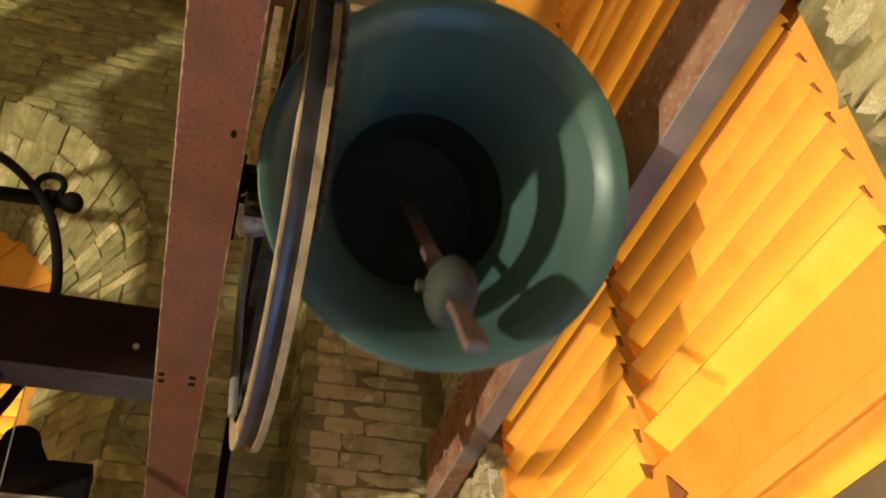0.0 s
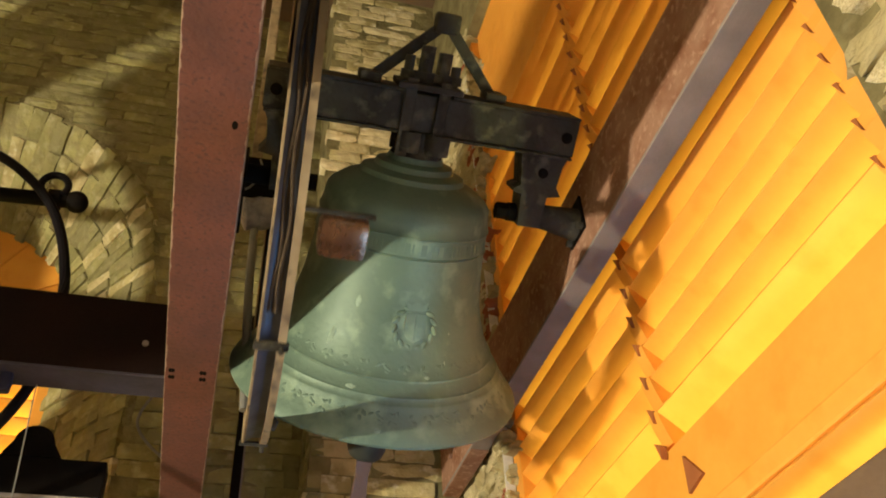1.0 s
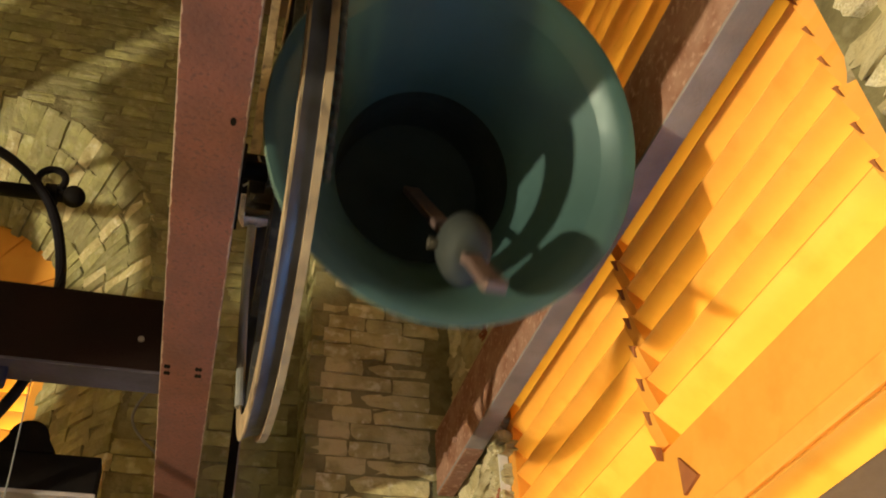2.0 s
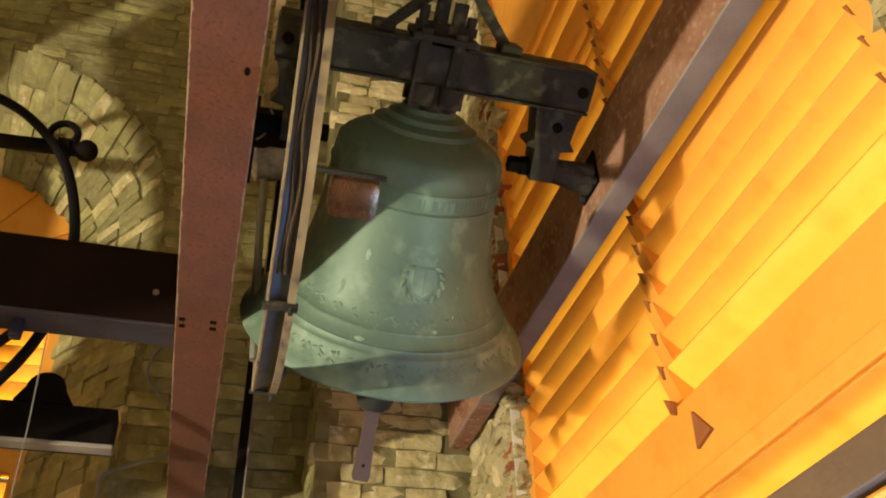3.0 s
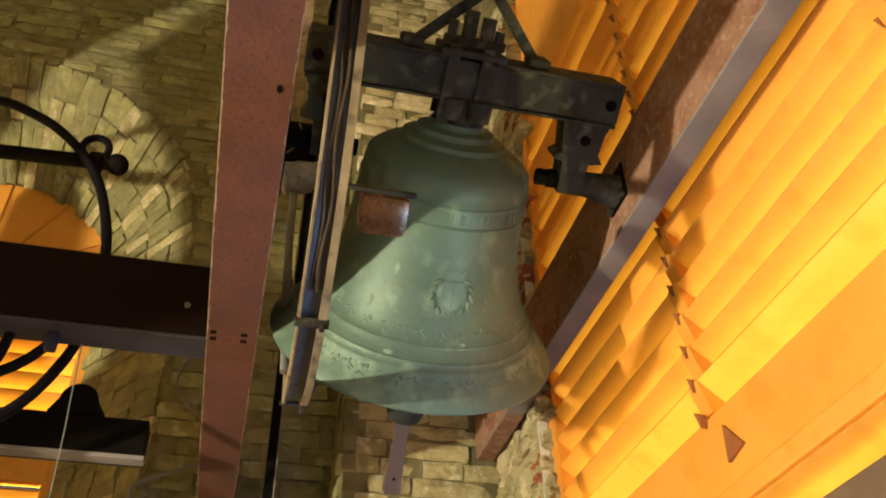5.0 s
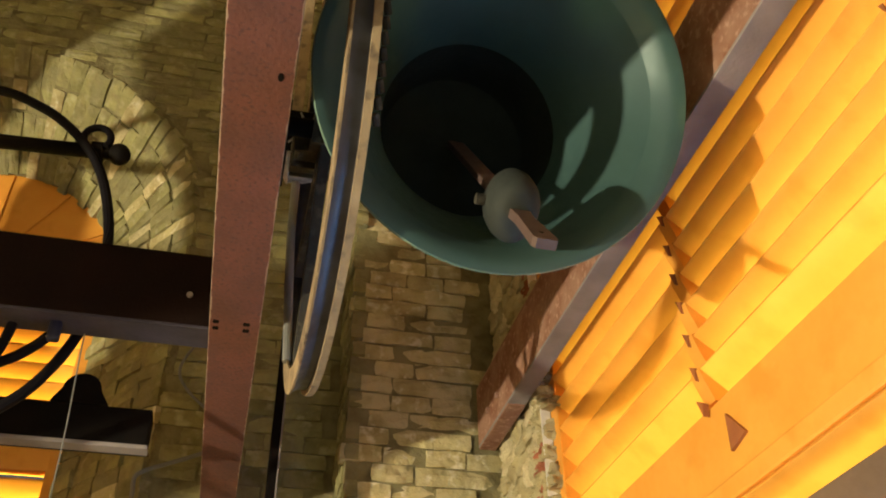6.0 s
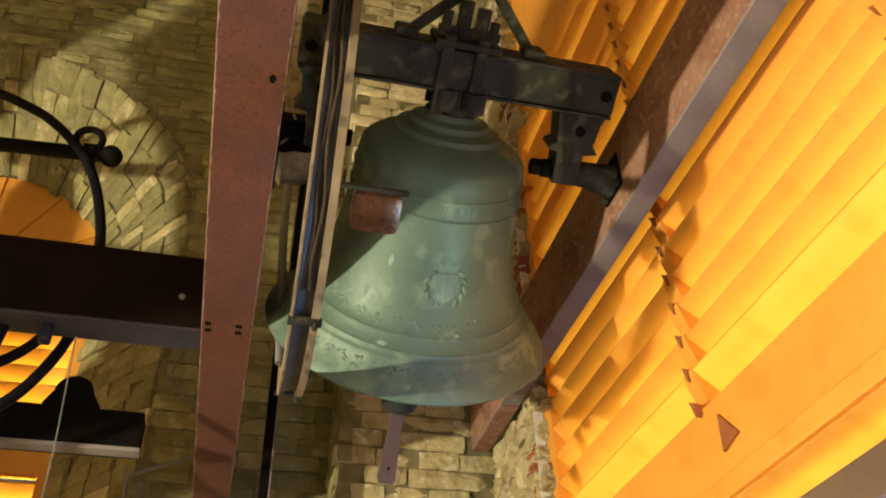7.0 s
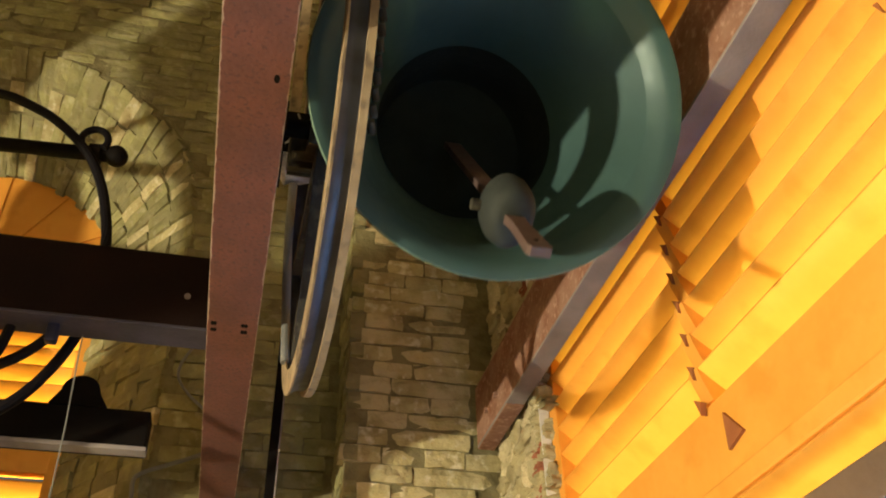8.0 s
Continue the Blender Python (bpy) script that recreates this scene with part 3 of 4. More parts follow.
part("shield_bar", boxm((-0.002, -0.0042, -0.03), (0.002, -0.0025, 0.028)), BRONZE, crest)
part("shield_crown", add_extrude(bmesh.new(), [(-0.02, 0.036), (0.02, 0.036), (0.026, 0.056), (0.012, 0.048), (0.0, 0.06), (-0.012, 0.048), (-0.026, 0.056)], -0.0028, 0.006), BRONZE, crest)
for sx in (-1, 1):
    for k in range(7):
        a = radians(-78 + 24 * k)
        bm = bmesh.new()
        bmesh.ops.create_icosphere(bm, subdivisions=2, radius=1, matrix=pose(sx * 0.045 * math.cos(a), 0.001, 0.045 * math.sin(a), 0, -math.degrees(a) * sx + 60 * sx, 0) @ Matrix.Diagonal((0.011, 0.0035, 0.0055, 1)))
        part("wreath_leaf", bm, BRONZE, crest, smooth=True)
# unreadable raised lettering and the ornament of the two friezes
letters = [mesh_of("letter", boxm((-w, -0.0012, -0.012), (w, 0.003, 0.012)), BRONZE) for w in (0.002, 0.0035, 0.006)]
az = -150.0
while az < -25:
    ob = new("letter", random.choice(letters))
    ob.parent, ob.matrix_basis = bell, on_bell(az, -0.0675)
    az += random.choice((3.0, 3.6, 4.4, 7.0))
figures = []
for v in range(4):
    bm = bmesh.new()
    for k in range(5):
        bmesh.ops.create_icosphere(bm, subdivisions=2, radius=1, matrix=pose(random.uniform(-0.012, 0.012), 0.001, random.uniform(-0.011, 0.011), 0, random.uniform(-60, 60), 0) @ Matrix.Diagonal((0.004, 0.0016, 0.008, 1)))
    figures.append(mesh_of("ornament", bm, BRONZE, True))
for k in range(36):
    ob = new("ornament", figures[k % 4])
    ob.parent, ob.matrix_basis = bell, on_bell(k * 10 + 3, -0.322)
for k in range(52):
    ob = new("ornament", figures[(k * 3) % 4])
    ob.parent, ob.matrix_basis = bell, on_bell(k * 6.92, -0.408)
for az, z, sx, sz in ((-128, -0.285, 0.007, 0.02), (-118, -0.2, 0.006, 0.012), (-96, -0.43, 0.008, 0.006), (-60, -0.25, 0.002, 0.003), (-64, -0.31, 0.002, 0.004), (-110, -0.365, 0.01, 0.005), (-75, -0.335, 0.006, 0.004)):
    bm = bmesh.new()
    bmesh.ops.create_icosphere(bm, subdivisions=2, radius=1)
    for v in bm.verts:
        v.co = Vector((v.co.x * sx, v.co.y * 0.0012, v.co.z * sz)) * (1 + 0.5 * noise.noise(v.co * 3.1 + Vector((az, z, 0))))
    part("verdigris_spot", bm, VERDIGRIS, bell, "pale green verdigris spot", m=on_bell(az, z))

# wheel
wheel = thing("wheel", "", "")
wheel.parent = bell
wheel.matrix_basis = pose(0.011, 0, 0) @ Matrix.Rotation(radians(1.25), 4, Vector((0, math.sin(radians(310)), -math.cos(radians(310)))))  # runs a little out of true
WX, WR = 0.087 - XB, 0.58


def ring(r0, r1, x0, x1, seg=96):
    bm = add_lathe(bmesh.new(), [(r0, x0), (r1, x0), (r1, x1), (r0, x1)], seg, closed=True)
    bmesh.ops.transform(bm, matrix=Matrix.Rotation(radians(90), 4, "Y"), verts=bm.verts)
    return bm


def groove():
    """The hollow tread between the flanges."""
    line = [(WR - 0.001, WX - 0.0208), (WR - 0.005, WX - 0.0165), (WR - 0.009, WX - 0.01), (WR - 0.012, WX - 0.002), (WR - 0.013, WX + 0.0108)]
    back = [(r - 0.008, x) for r, x in line[::-1]]
    bm = add_lathe(bmesh.new(), line + back, 96, closed=True)
    bmesh.ops.transform(bm, matrix=Matrix.Rotation(radians(90), 4, "Y"), verts=bm.verts)
    return bm


part("rim", groove(), TREAD, wheel, "steel groove of the rim, tinted for blue sky light", smooth=True)
part("flange", ring(WR - 0.042, WR, WX + 0.011, WX + 0.025), WOOD, wheel, "worn pale wooden flange", smooth=True)
part("flange", ring(WR - 0.055, WR, WX - 0.025, WX - 0.021), WOOD, wheel, "worn pale wooden flange", smooth=True)
for a in (196, 243):
    m = Matrix.Translation((WX, WR * math.cos(radians(a)), WR * math.sin(radians(a)))) @ Matrix.Rotation(radians(a - 90), 4, "X")
    clamp = part("rope_clamp", boxm((-0.03, -0.008, -0.004), (0.03, 0.008, 0.006), 0.002), IRON, wheel, "iron strap across the rim", m=m)
    part("clamp_bolt", cylm((0.018, 0, 0.004), (0.018, 0, 0.018), 0.005, seg=6), IRON, clamp)
for a in (-72, -28, 28, 72):
    part("spoke", boxm((WX - 0.012, -0.015, 0.03), (WX + 0.012, 0.015, WR - 0.04), 0.002, Matrix.Rotation(radians(a), 4, "X")), IRON, wheel)
for dr, dx, ph in ((0.0, -0.002, 0.0), (0.004, -0.009, 1.4), (0.006, 0.001, 2.6)):
    path = []
    for k in range(26):
        a = radians(112 + 3.1 * k)
        path.append((WX + dx + 0.004 * math.sin(k * 0.9 + ph), (WR - 0.012 + dr) * math.cos(a), (WR - 0.012 + dr) * math.sin(a)))
    part("rope", tubem(path, 0.0034, seg=7, steps=3), ROPE, wheel, "frayed dark rope in the groove")
for k in range(16):
    a = radians(60 + k * 2.9)
    part("chain_link", cylm((WX + 0.034, -math.cos(a) * (WR - 0.035) - 0.006, -math.sin(a) * (WR - 0.035)), (WX + 0.04, -math.cos(a) * (WR - 0.035) + 0.012, -math.sin(a) * (WR - 0.035) + 0.01), 0.007, seg=8), IRON, wheel)
box = part("copper_box", boxm((-0.046, -0.03, -0.04), (0.046, 0.03, 0.04), 0.018, pose(0.2 - XB, -0.40, 0.0)), COPPER, bell, "brown copper box", smooth=True)
part("box_arm", boxm((0.1 - XB, -0.44, 0.047), (0.25 - XB, -0.425, 0.055), 0.002), IRON, bell)


# clapper
PIV, LC = -0.05, 0.505
clapper = thing("clapper", "", "")
clapper.parent = bell
clapper.matrix_basis = pose(0, 0, PIV)
part("shaft", boxm((-0.018, -0.007, -LC), (0.018, 0.007, 0.0), 0.002), CLAPBAR, clapper)
ball = part("ball", add_lathe(bmesh.new(), [(0.0, -LC - 0.055), (0.024, -LC - 0.055), (0.036, -LC - 0.046), (0.043, -LC - 0.028), (0.045, -LC), (0.043, -LC + 0.028), (0.036, -LC + 0.046), (0.024, -LC + 0.055), (0.0, -LC + 0.055)], 32), CLAPIRON, clapper, "worn grey iron striker", smooth=True)
for v in ball.data.vertices:
    v.co.y *= 1.38
part("bolt", cylm((-0.06, 0, -LC + 0.012), (-0.03, 0, -LC + 0.012), 0.01, seg=10), IRON, ball)
part("flight", add_extrude(bmesh.new(), [(-0.018, -LC - 0.05), (-0.014, -LC - 0.09), (-0.02, -LC - 0.205), (-0.016, -LC - 0.215), (0.016, -LC - 0.215), (0.02, -LC - 0.205), (0.014, -LC - 0.09), (0.018, -LC - 0.05)], -0.008, 0.008), CLAPBAR, clapper)
part("rivet", cylm((0.0, -0.0085, -LC - 0.18), (0.0, 0.0085, -LC - 0.18), 0.004, seg=10), BLACK, clapper)

# ---- fixed bearings and small fittings ----
t = thing("bearing_block", "black iron pillow block bearing carrying the bell", "bearing", group="bell bearings")
zb = Z0 + 1.301
bm = add_extrude(bmesh.new(), [(YA - 0.09, zb), (YA + 0.09, zb), (YA + 0.085, zb + 0.025), (YA + 0.05, ZA + 0.03), (YA + 0.03, ZA + 0.045), (YA - 0.03, ZA + 0.045), (YA - 0.05, ZA + 0.03), (YA - 0.085, zb + 0.025)], -0.075, 0.014, "x")
part("housing", bm, BLACK, t)
part("cap_bolt", cylm((-0.045, YA - 0.05, ZA + 0.02), (-0.045, YA - 0.05, ZA + 0.06), 0.008, seg=6), BLACK, t)
t = thing("bearing_block", "dark iron bearing bracket fixed to the rusty beam", "bearing", group="bell bearings")
part("sleeve", cylm((0.70, YA, ZA), (0.7993, YA, ZA - 0.012), 0.028, 0.04), IRON, t, smooth=True)
part("back_plate", boxm((0.793, YA - 0.045, ZA - 0.055), (0.7995, YA + 0.045, ZA + 0.045), 0.003), BLACK, t)
for dy in (-0.034, 0.034):
    part("plate_bolt", cylm((0.781, YA + dy, ZA - 0.045), (0.794, YA + dy, ZA - 0.045), 0.009, seg=6), IRON, t)


def fixture(name, label, cat):
    return thing(name, label, cat)


t = fixture("iron_rod", "black iron rod with a ball end beside the arch", "rod")
part("shaft", cylm((-1.9, 2.3, Z0 + 1.967), (-0.53, 2.3, Z0 + 2.031), 0.024), BLACK, t)
bm = bmesh.new()
bmesh.ops.create_uvsphere(bm, u_segments=20, v_segments=12, radius=0.037, matrix=Matrix.Translation((-0.515, 2.3, Z0 + 2.031)))
part("ball_end", bm, BLACK, t, smooth=True)
part("collar", cylm((-0.6, 2.3, Z0 + 2.028), (-0.565, 2.3, Z0 + 2.03), 0.034), BLACK, t)
t = fixture("cable", "thick black cable looped over the iron rod", "cable")
part("sheath", tubem([(-1.75, 2.29, Z0 + 1.975), (-1.55, 2.27, Z0 + 2.1), (-1.25, 2.24, Z0 + 2.2), (-0.9, 2.264, Z0 + 2.207), (-0.822, 2.264, Z0 + 2.176), (-0.723, 2.264, Z0 + 2.127), (-0.612, 2.264, Z0 + 2.022), (-0.548, 2.264, Z0 + 1.923), (-0.498, 2.264, Z0 + 1.79), (-0.46, 2.264, Z0 + 1.619), (-0.45, 2.1, Z0 + 1.43), (-0.44, 1.905, Z0 + 1.28)], 0.016), CABLE, t)
part("loop", tubem([(-0.588 + 0.042 * math.cos(a), 2.27, Z0 + 2.062 + 0.048 * math.sin(a)) for a in [radians(-40 + 20 * k) for k in range(14)]], 0.012, steps=3), CABLE, t)
t = fixture("cable", "black cables clamped under the steel cross beam", "cable")
part("sheath", tubem([(-1.061, 1.932, Z0 + 0.743), (-0.551, 1.932, Z0 + 1.030), (-0.500, 1.932, Z0 + 1.074), (-0.456, 1.911, Z0 + 1.114)], 0.0125), CABLE, t)
part("sheath", tubem([(-0.849, 1.953, Z0 + 0.658), (-0.522, 1.953, Z0 + 0.934), (-0.468, 1.953, Z0 + 1.005), (-0.427, 1.953, Z0 + 1.093), (-0.403, 1.942, Z0 + 1.168)], 0.0135), CABLE, t)
part("sheath", tubem([(-0.546, 1.889, Z0 + 1.114), (-0.557, 1.900, Z0 + 1.051), (-0.595, 1.911, Z0 + 0.955)], 0.012), CABLE, t)
part("clamp", boxm((-0.462, 1.853, Z0 + 1.061), (-0.435, 1.879, Z0 + 1.112), 0.007), CLAMPBLUE, t, "blue-grey cable clamp")
t = fixture("steel_wire", "thin slack steel pull wire", "wire")
part("strand", tubem([(-0.390, 1.900, Z0 + 1.111), (-0.388, 1.900, Z0 + 1.061), (-0.367, 1.900, Z0 + 0.731), (-0.340, 1.900, 0.0)], 0.0016, seg=6), GREYPIPE, t)
t = fixture("thin_cable", "thin pale cable sagging on the brick wall", "cable")
part("sheath", tubem([(-0.212, 2.975, Z0 + 1.738), (-0.253, 2.97, Z0 + 1.648), (-0.25, 2.97, Z0 + 1.59), (-0.2, 2.97, Z0 + 1.526), (-0.14, 2.975, Z0 + 1.48)], 0.0055, seg=8), GREYPIPE, t)
t = fixture("wall_conduit", "grey bent conduit fixed to the brick wall", "conduit")
part("tube", tubem([(-0.32, 2.95, Z0 + 0.9), (-0.325, 2.95, Z0 + 1.13), (-0.335, 2.95, Z0 + 1.19), (-0.31, 2.95, Z0 + 1.217), (-0.207, 2.95, Z0 + 1.258), (-0.05, 2.95, Z0 + 1.33)], 0.0075), GREYPIPE, t)
t = fixture("junction_box", "black junction box with a wrapped motor and cables", "junction box")
part("case", boxm((0.0, 1.74, Z0 + 1.69), (0.1, 1.82, Z0 + 1.795), 0.008), BLACK, t)
part("wrapped_motor", add_lathe(bmesh.new(), [(0.0, 0.06), (0.036, 0.06), (0.044, 0.045), (0.041, 0.02), (0.046, -0.01), (0.042, -0.04), (0.045, -0.055), (0.03, -0.062), (0.0, -0.062)], 18), PLASTIC, t, "motor in crumpled clear plastic", True, pose(0.075, 1.77, Z0 + 1.615, 0, 78, 0))
part("conduit", tubem([(0.052, 1.78, Z0 + 1.56), (0.055, 1.78, Z0 + 1.378), (0.066, 1.78, Z0 + 1.2), (0.078, 1.78, Z0 + 1.02)], 0.011), GREYPIPE, t, "grey conduit")
part("cable", tubem([(0.096, 1.78, Z0 + 1.72), (0.105, 1.78, Z0 + 1.6), (0.115, 1.78, Z0 + 1.426), (0.11, 1.78, Z0 + 1.213), (0.1, 1.8, Z0 + 1.05)], 0.006), CABLE, t)
part("pale_wire", tubem([(0.045, 1.735, Z0 + 1.78), (0.06, 1.72, Z0 + 1.72), (0.03, 1.72, Z0 + 1.66), (0.015, 1.73, Z0 + 1.655)], 0.003, seg=6), GREYPIPE, t)
part("support", boxm((0.02, 1.765, Z0 + 1.79), (0.05, 1.8, Z0 + 2.6), 0.003), WOOD, t, "pale timber support")
t = fixture("guide_post", "dark steel guide post against the brick wall", "post")
part("post", boxm((0.088, 2.5, 0), (0.115, 2.54, Z0 + 1.8), 0.003), BLACK, t)
part("edge_strip", boxm((0.1155, 2.498, 0), (0.12, 2.53, Z0 + 1.45), 0.001), GREYSTEEL, t)

# ---- brickwork ----
CL, CH, JOINT = 0.292, 0.066, 0.006


def rough_brick(length, seed):
    """A worn brick: x its length, y outwards, z its height; its back lies at y = 0."""
    rnd = random.Random(seed)
    bm = bmesh.new()
    h, d = CH - JOINT, 0.05
    nx = 6 if length > 0.2 else 4
    lean = rnd.uniform(-0.006, 0.006)
    grid = []
    for j in range(4):
        row = []
        for i in range(nx):
            corner = i in (0, nx - 1) and j in (0, 3)
            edge = i in (0, nx - 1) or j in (0, 3)
            x = (i / (nx - 1) - 0.5) * length
            z = (j / 3 - 0.5) * h
            worn = rnd.uniform(0.003, 0.009) if corner else rnd.uniform(0.001, 0.007) if edge else rnd.uniform(-0.004, 0.004)
            row.append(bm.verts.new((x * (0.985 if corner else 1) + rnd.uniform(-0.003, 0.003), -d + worn + lean * (i / (nx - 1) - 0.5), z * (0.97 if corner else 1) + rnd.uniform(-0.0028, 0.0028))))
        grid.append(row)
    for j in range(3):
        for i in range(nx - 1):
            bm.faces.new((grid[j][i], grid[j][i + 1], grid[j + 1][i + 1], grid[j + 1][i]))
    rim = grid[0] + [grid[1][-1], grid[2][-1]] + grid[3][::-1] + [grid[2][0], grid[1][0]]
    back = [bm.verts.new((v.co.x, 0, v.co.z)) for v in rim]
    for k in range(len(rim)):
        n = (k + 1) % len(rim)
        bm.faces.new((rim[k], back[k], back[n], rim[n]))
    return bm


LONG = [mesh_of("brick", rough_brick(CL - JOINT, 10 + k), BRICK) for k in range(9)]
SHORT = [mesh_of("brick", rough_brick(CL / 2 - JOINT, 40 + k), BRICK) for k in range(7)]
PALE_LONG = [mesh_of("brick", rough_brick(CL - JOINT, 110 + k), LIMED) for k in range(5)]
PALE_SHORT = [mesh_of("brick", rough_brick(CL / 2 - JOINT, 140 + k), LIMED) for k in range(5)]
WHITE_LONG = [mesh_of("brick", rough_brick(CL - JOINT, 210 + k), WHITEWASH) for k in range(4)]
WHITE_SHORT = [mesh_of("brick", rough_brick(CL / 2 - JOINT, 240 + k), WHITEWASH) for k in range(4)]


def lay(parent, origin, along, width, z0, z1, keep=lambda u, z: True, seed=1, limed=9.0):
    """Courses of bricks on a wall's face: origin at its foot, along it to the right as seen from the room."""
    rnd = random.Random(seed)
    along = Vector(along)
    inward = Vector((-along.y, along.x, 0))
    basis = Matrix((along, inward, Vector((0, 0, 1)))).transposed().to_4x4()
    z, course = z0, 0
    while z < z1:
        u = (0.0, -CL / 2, -CL / 4)[course % 3] + rnd.uniform(-0.02, 0.02)
        while u < width:
            long = rnd.random() < (0.75 if course % 3 else 0.35)
            length = CL if long else CL / 2
            c = u + length / 2
            if -0.02 < u and u + length < width + 0.02 and keep(c, z, length):
                pale = rnd.random() < (z - limed) * 2
                ob = new("brick", rnd.choice((WHITE_LONG if long else WHITE_SHORT) if pale and z > Z0 + 2.5 and rnd.random() < 0.75 else (PALE_LONG if long else PALE_SHORT) if pale else (LONG if long else SHORT)))
                ob.parent = parent
                m = basis.copy()
                m.translation = Vector(origin) + along * c + Vector((0, 0, z)) + inward * (0.05 - 0.008 + rnd.uniform(-0.005, 0.007))
                ob.matrix_basis = m @ pose(0, 0, 0, rnd.uniform(-3, 3), rnd.uniform(-1.4, 1.4), rnd.uniform(-1.6, 1.6))
            elif -CL / 2 < u < width and not long is None:
                for half in (0, 1):
                    cc = u + CL / 4 + half * CL / 2
                    if half * CL / 2 < length and 0.0 <= cc - CL / 4 and cc + CL / 4 < width + 0.03 and keep(cc, z, CL / 2):
                        ob = new("brick", rnd.choice(PALE_SHORT if z > limed + 0.3 else SHORT))
                        ob.parent = parent
                        m = basis.copy()
                        m.translation = Vector(origin) + along * cc + Vector((0, 0, z)) + inward * (0.05 - 0.012 + rnd.uniform(-0.004, 0.004))
                        ob.matrix_basis = m
            u += length
        z += CH
        course += 1


def clear_of_arch(c, z, length):
    x = -1.75 + c
    edge = abs(x - AX) - length / 2
    if z < AZ:
        return edge > AR - 0.02 or x - length / 2 > AX + AR - 0.03
    corner = max(0.0, abs(x - AX) - length / 2)
    return math.hypot(corner, max(0.0, z - 0.03 - AZ)) > AR - 0.02


lay(north_ob, (-1.75, NORTH, 0), (1, 0, 0), 2.1, Z0 + 0.85, Z0 + 4.1, clear_of_arch, 3)
lay(pier_ob, (0.34, PIER + 0.012, 0), (1, 0, 0), 0.54, Z0 + 0.85, Z0 + 4.15, lambda c, z, n: True, 5, Z0 + 0.4)
lay(pier_ob, (0.345, NORTH, 0), (0, -1, 0), 0.28, Z0 + 0.85, Z0 + 2.6, lambda c, z, n: True, 6)


def rubble(y0, y1, z0, z1, size, mats, seed):
    """Rough lumps of limewashed masonry on the east wall's face, fitted loosely together."""
    rnd = random.Random(seed)
    shapes = []
    for k in range(10):
        bm = bmesh.new()
        bmesh.ops.create_cube(bm, size=2)
        bmesh.ops.subdivide_edges(bm, edges=bm.edges, cuts=6, use_grid_fill=True)
        off = Vector((k * 3.7, seed, 0))
        for v in bm.verts:
            c = v.co.copy()
            c *= 0.72 + 0.28 / max(0.6, c.length / 1.3)
            v.co = c * (1 + 0.34 * noise.noise(c * 1.3 + off) + 0.2 * noise.noise(c * 2.9 + off))
        shapes.append(mesh_of("stone", bm, mats[k % len(mats)], True))
    z = z0
    while z < z1:
        h = size * rnd.uniform(0.42, 0.62)
        y = y1 - rnd.uniform(0.0, 0.03)
        while y > y0:
            w = size * rnd.uniform(0.65, 1.5)
            ob = new("stone", rnd.choice(shapes))
            ob.parent = east_ob
            ob.matrix_basis = pose(EAST + rnd.uniform(0.038, 0.048), y - w / 2, z + h / 2, rnd.uniform(-9, 9), rnd.uniform(-6, 6), rnd.uniform(-5, 5)) @ Matrix.Diagonal((0.045, w * 0.56, h * 0.58, 1))
            y -= w
        z += h


rubble(0.05, JAMB_S - 0.045, Z0 + 0.3, Z0 + 2.6, 0.16, (RUBBLE, RUBBLE, WHITEWASH), 8)
rubble(JAMB_N + 0.11, PIER + 0.02, Z0 + 0.8, Z0 + 3.3, 0.12, (RUBBLE, RUBBLE, WHITEWASH), 17)
rubble(JAMB_N + 0.042, JAMB_N + 0.1, Z0 + 0.82, Z0 + 3.3, 0.06, (REDBRICK, RUBBLE, RUBBLE), 23)  # broken edge beside the sealant


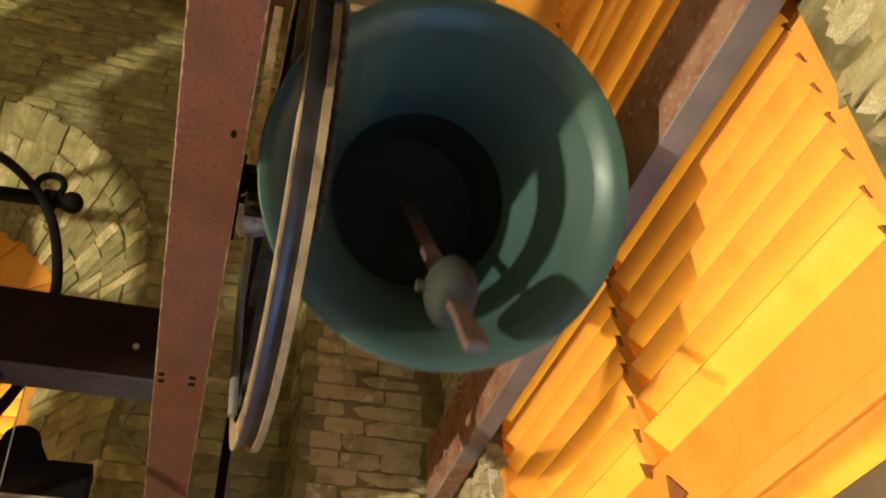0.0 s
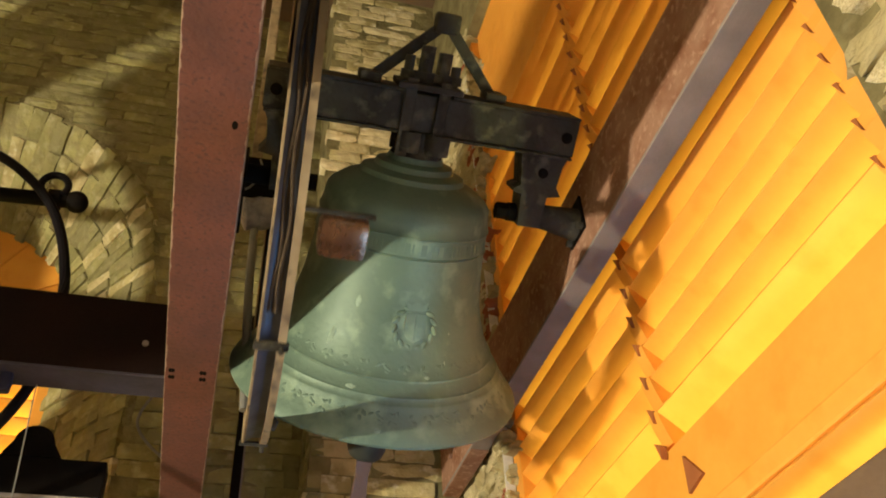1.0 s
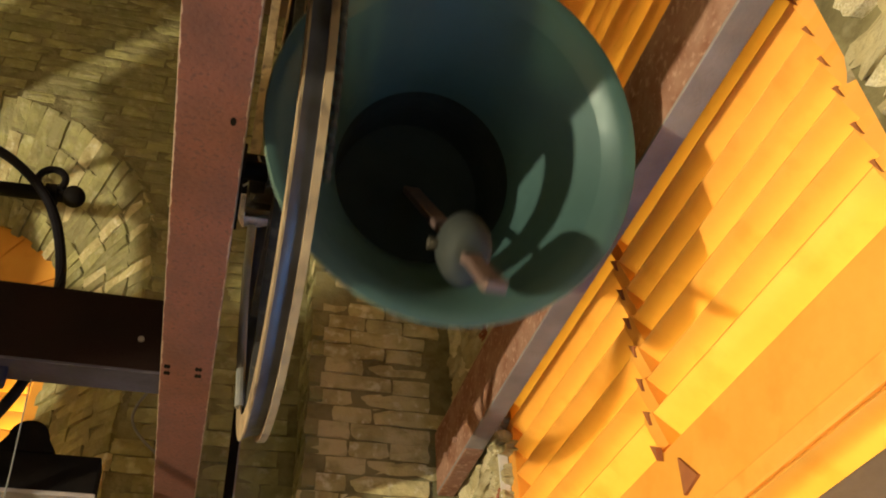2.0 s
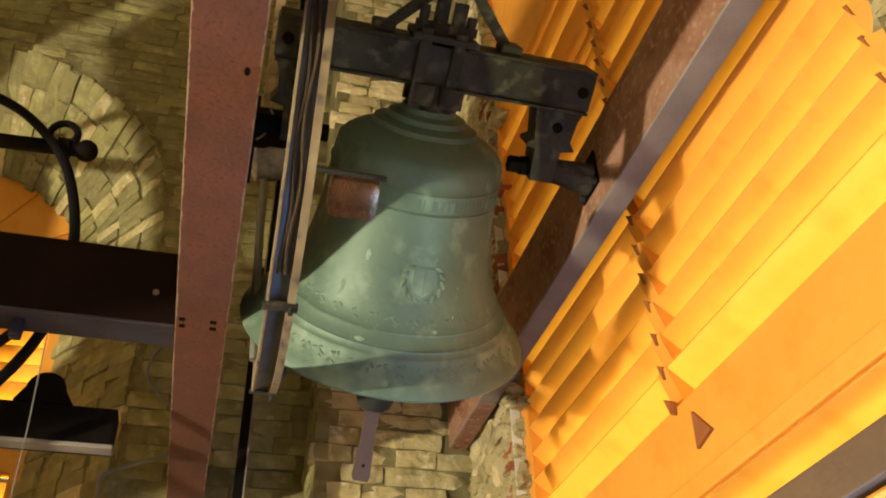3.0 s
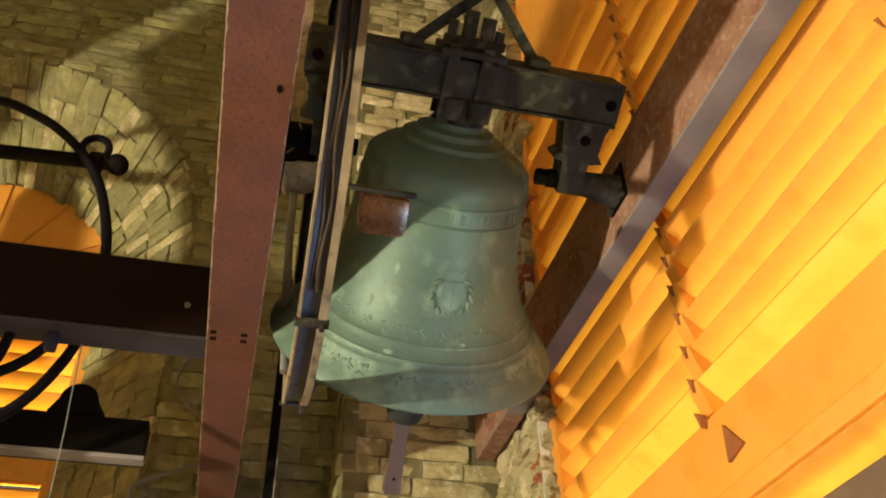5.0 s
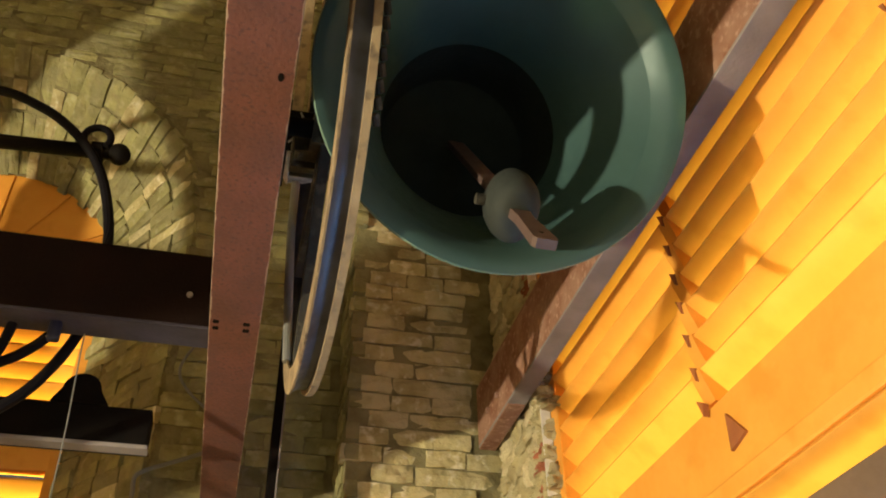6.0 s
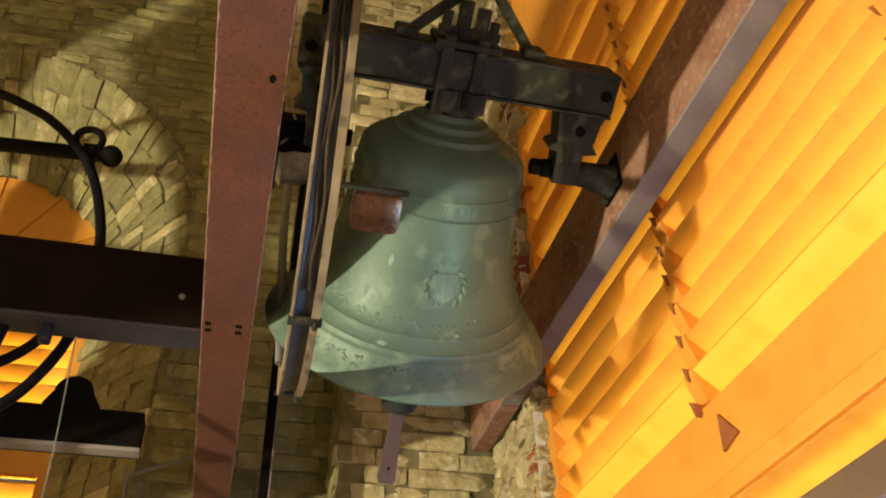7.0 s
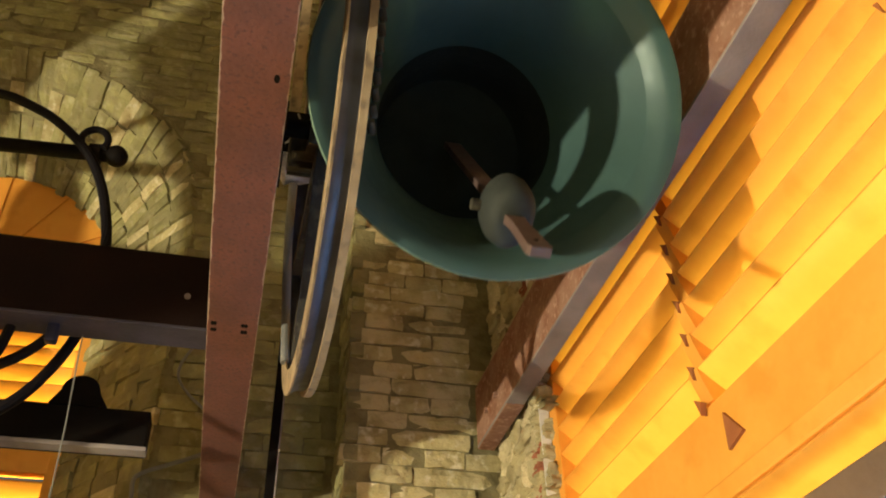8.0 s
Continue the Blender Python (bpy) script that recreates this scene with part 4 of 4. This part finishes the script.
def splay_bricks():
    """The courses of the arch's splayed reveal, laid from the room side inwards."""
    rnd = random.Random(21)
    slant = math.hypot(AR - OR, OY - NORTH)
    spots = []
    arc = int(math.pi * AR / CH)
    for k in range(arc + 1):
        a = math.pi * k / arc
        if a < radians(140):
            spots.append((Vector((math.cos(a), 0, math.sin(a))), Vector((-math.sin(a), 0, math.cos(a))), AZ, OZ))
    z = AZ - CH
    while z > Z0 + 0.6:
        spots.append((Vector((1, 0, 0)), Vector((0, 0, 1)), z, z))
        z -= CH
    for out, up, zc, zo in spots:
        front = Vector((AX, NORTH, zc)) + out * AR
        back = Vector((AX, OY, zo)) + out * OR
        d = (back - front).normalized()
        normal = d.cross(up).normalized()
        if normal.dot(out) > 0:
            normal = -normal
        m0 = Matrix((-d, -normal, up if (-d).cross(-normal).dot(up) > 0 else -up)).transposed().to_4x4()
        s0 = rnd.uniform(-0.025, 0.0)
        while s0 < slant - 0.03:
            long = s0 + CL < slant + 0.02 and rnd.random() < 0.15
            n = CL if long else CL / 2
            if s0 > -0.03:
                f = (s0 + n / 2) / slant
                m = m0.copy()
                m.translation = front.lerp(back, f) - normal * (0.036 + rnd.uniform(-0.012, 0.01))
                narrow = (AR + (OR - AR) * f) / AR if zc == AZ and zo == OZ else 1.0
                curved = zc == AZ and zo == OZ
                ob = new("brick", rnd.choice((PALE_LONG if long else PALE_SHORT) if rnd.random() < (0.22 if curved else 0.08) else (LONG if long else SHORT)))
                ob.parent = north_ob
                ob.matrix_basis = m @ pose(0, 0, 0, rnd.uniform(-4, 4), rnd.uniform(-2.5, 2.5), rnd.uniform(-3, 3)) @ Matrix.Diagonal((1, 1, narrow * 1.12, 1))
            s0 += n


splay_bricks()

# ---- moving parts ----
PERIOD = 1.9475
MISS = [(0.0, 1.6), (0.5, -1.3), (1.0, 1.5), (1.75, 0.0), (2.5, -1.5), (3.0, 0.5), (3.5, -3.2), (4.0, 1.4), (4.75, 0.0), (5.5, -1.6), (6.0, 1.0), (6.5, -1.8), (7.0, 1.7), (7.5, 0.2), (8.0, 1.0)]
LAG = [(0, -28), (58, -24), (67, -20), (86, -8), (95, -4), (150, 22), (180, 28), (259, 17), (266, 16), (275, 11), (310, -17), (330, -25), (360, -28)]


def between(table, x):
    return float(np.interp(x, [r[0] for r in table], [r[1] for r in table]))


def swing(t):
    w = 2 * math.pi / PERIOD
    return 53.313 * math.cos(w * t) + 32.477 * math.sin(w * t) + 1.42 * math.cos(3 * w * t) + 1.153 - between(MISS, t)


def lag(t):
    phase = math.degrees(2 * math.pi * t / PERIOD) - 31.35
    return between(LAG, phase % 360)


def sway(t):
    """The clapper hangs loose and leans sideways a little as the bell tips."""
    return 0.8 - 2.4 * swing(t) / 60


def motions():
    rows = [i / 20 for i in range(161)]
    walk(bell, [(t, pose(XB, YA, ZA, -swing(t), 0, 0)) for t in rows])
    walk(clapper, [(t, pose(0, 0, PIV, -lag(t), sway(t), 0)) for t in rows])


motions()
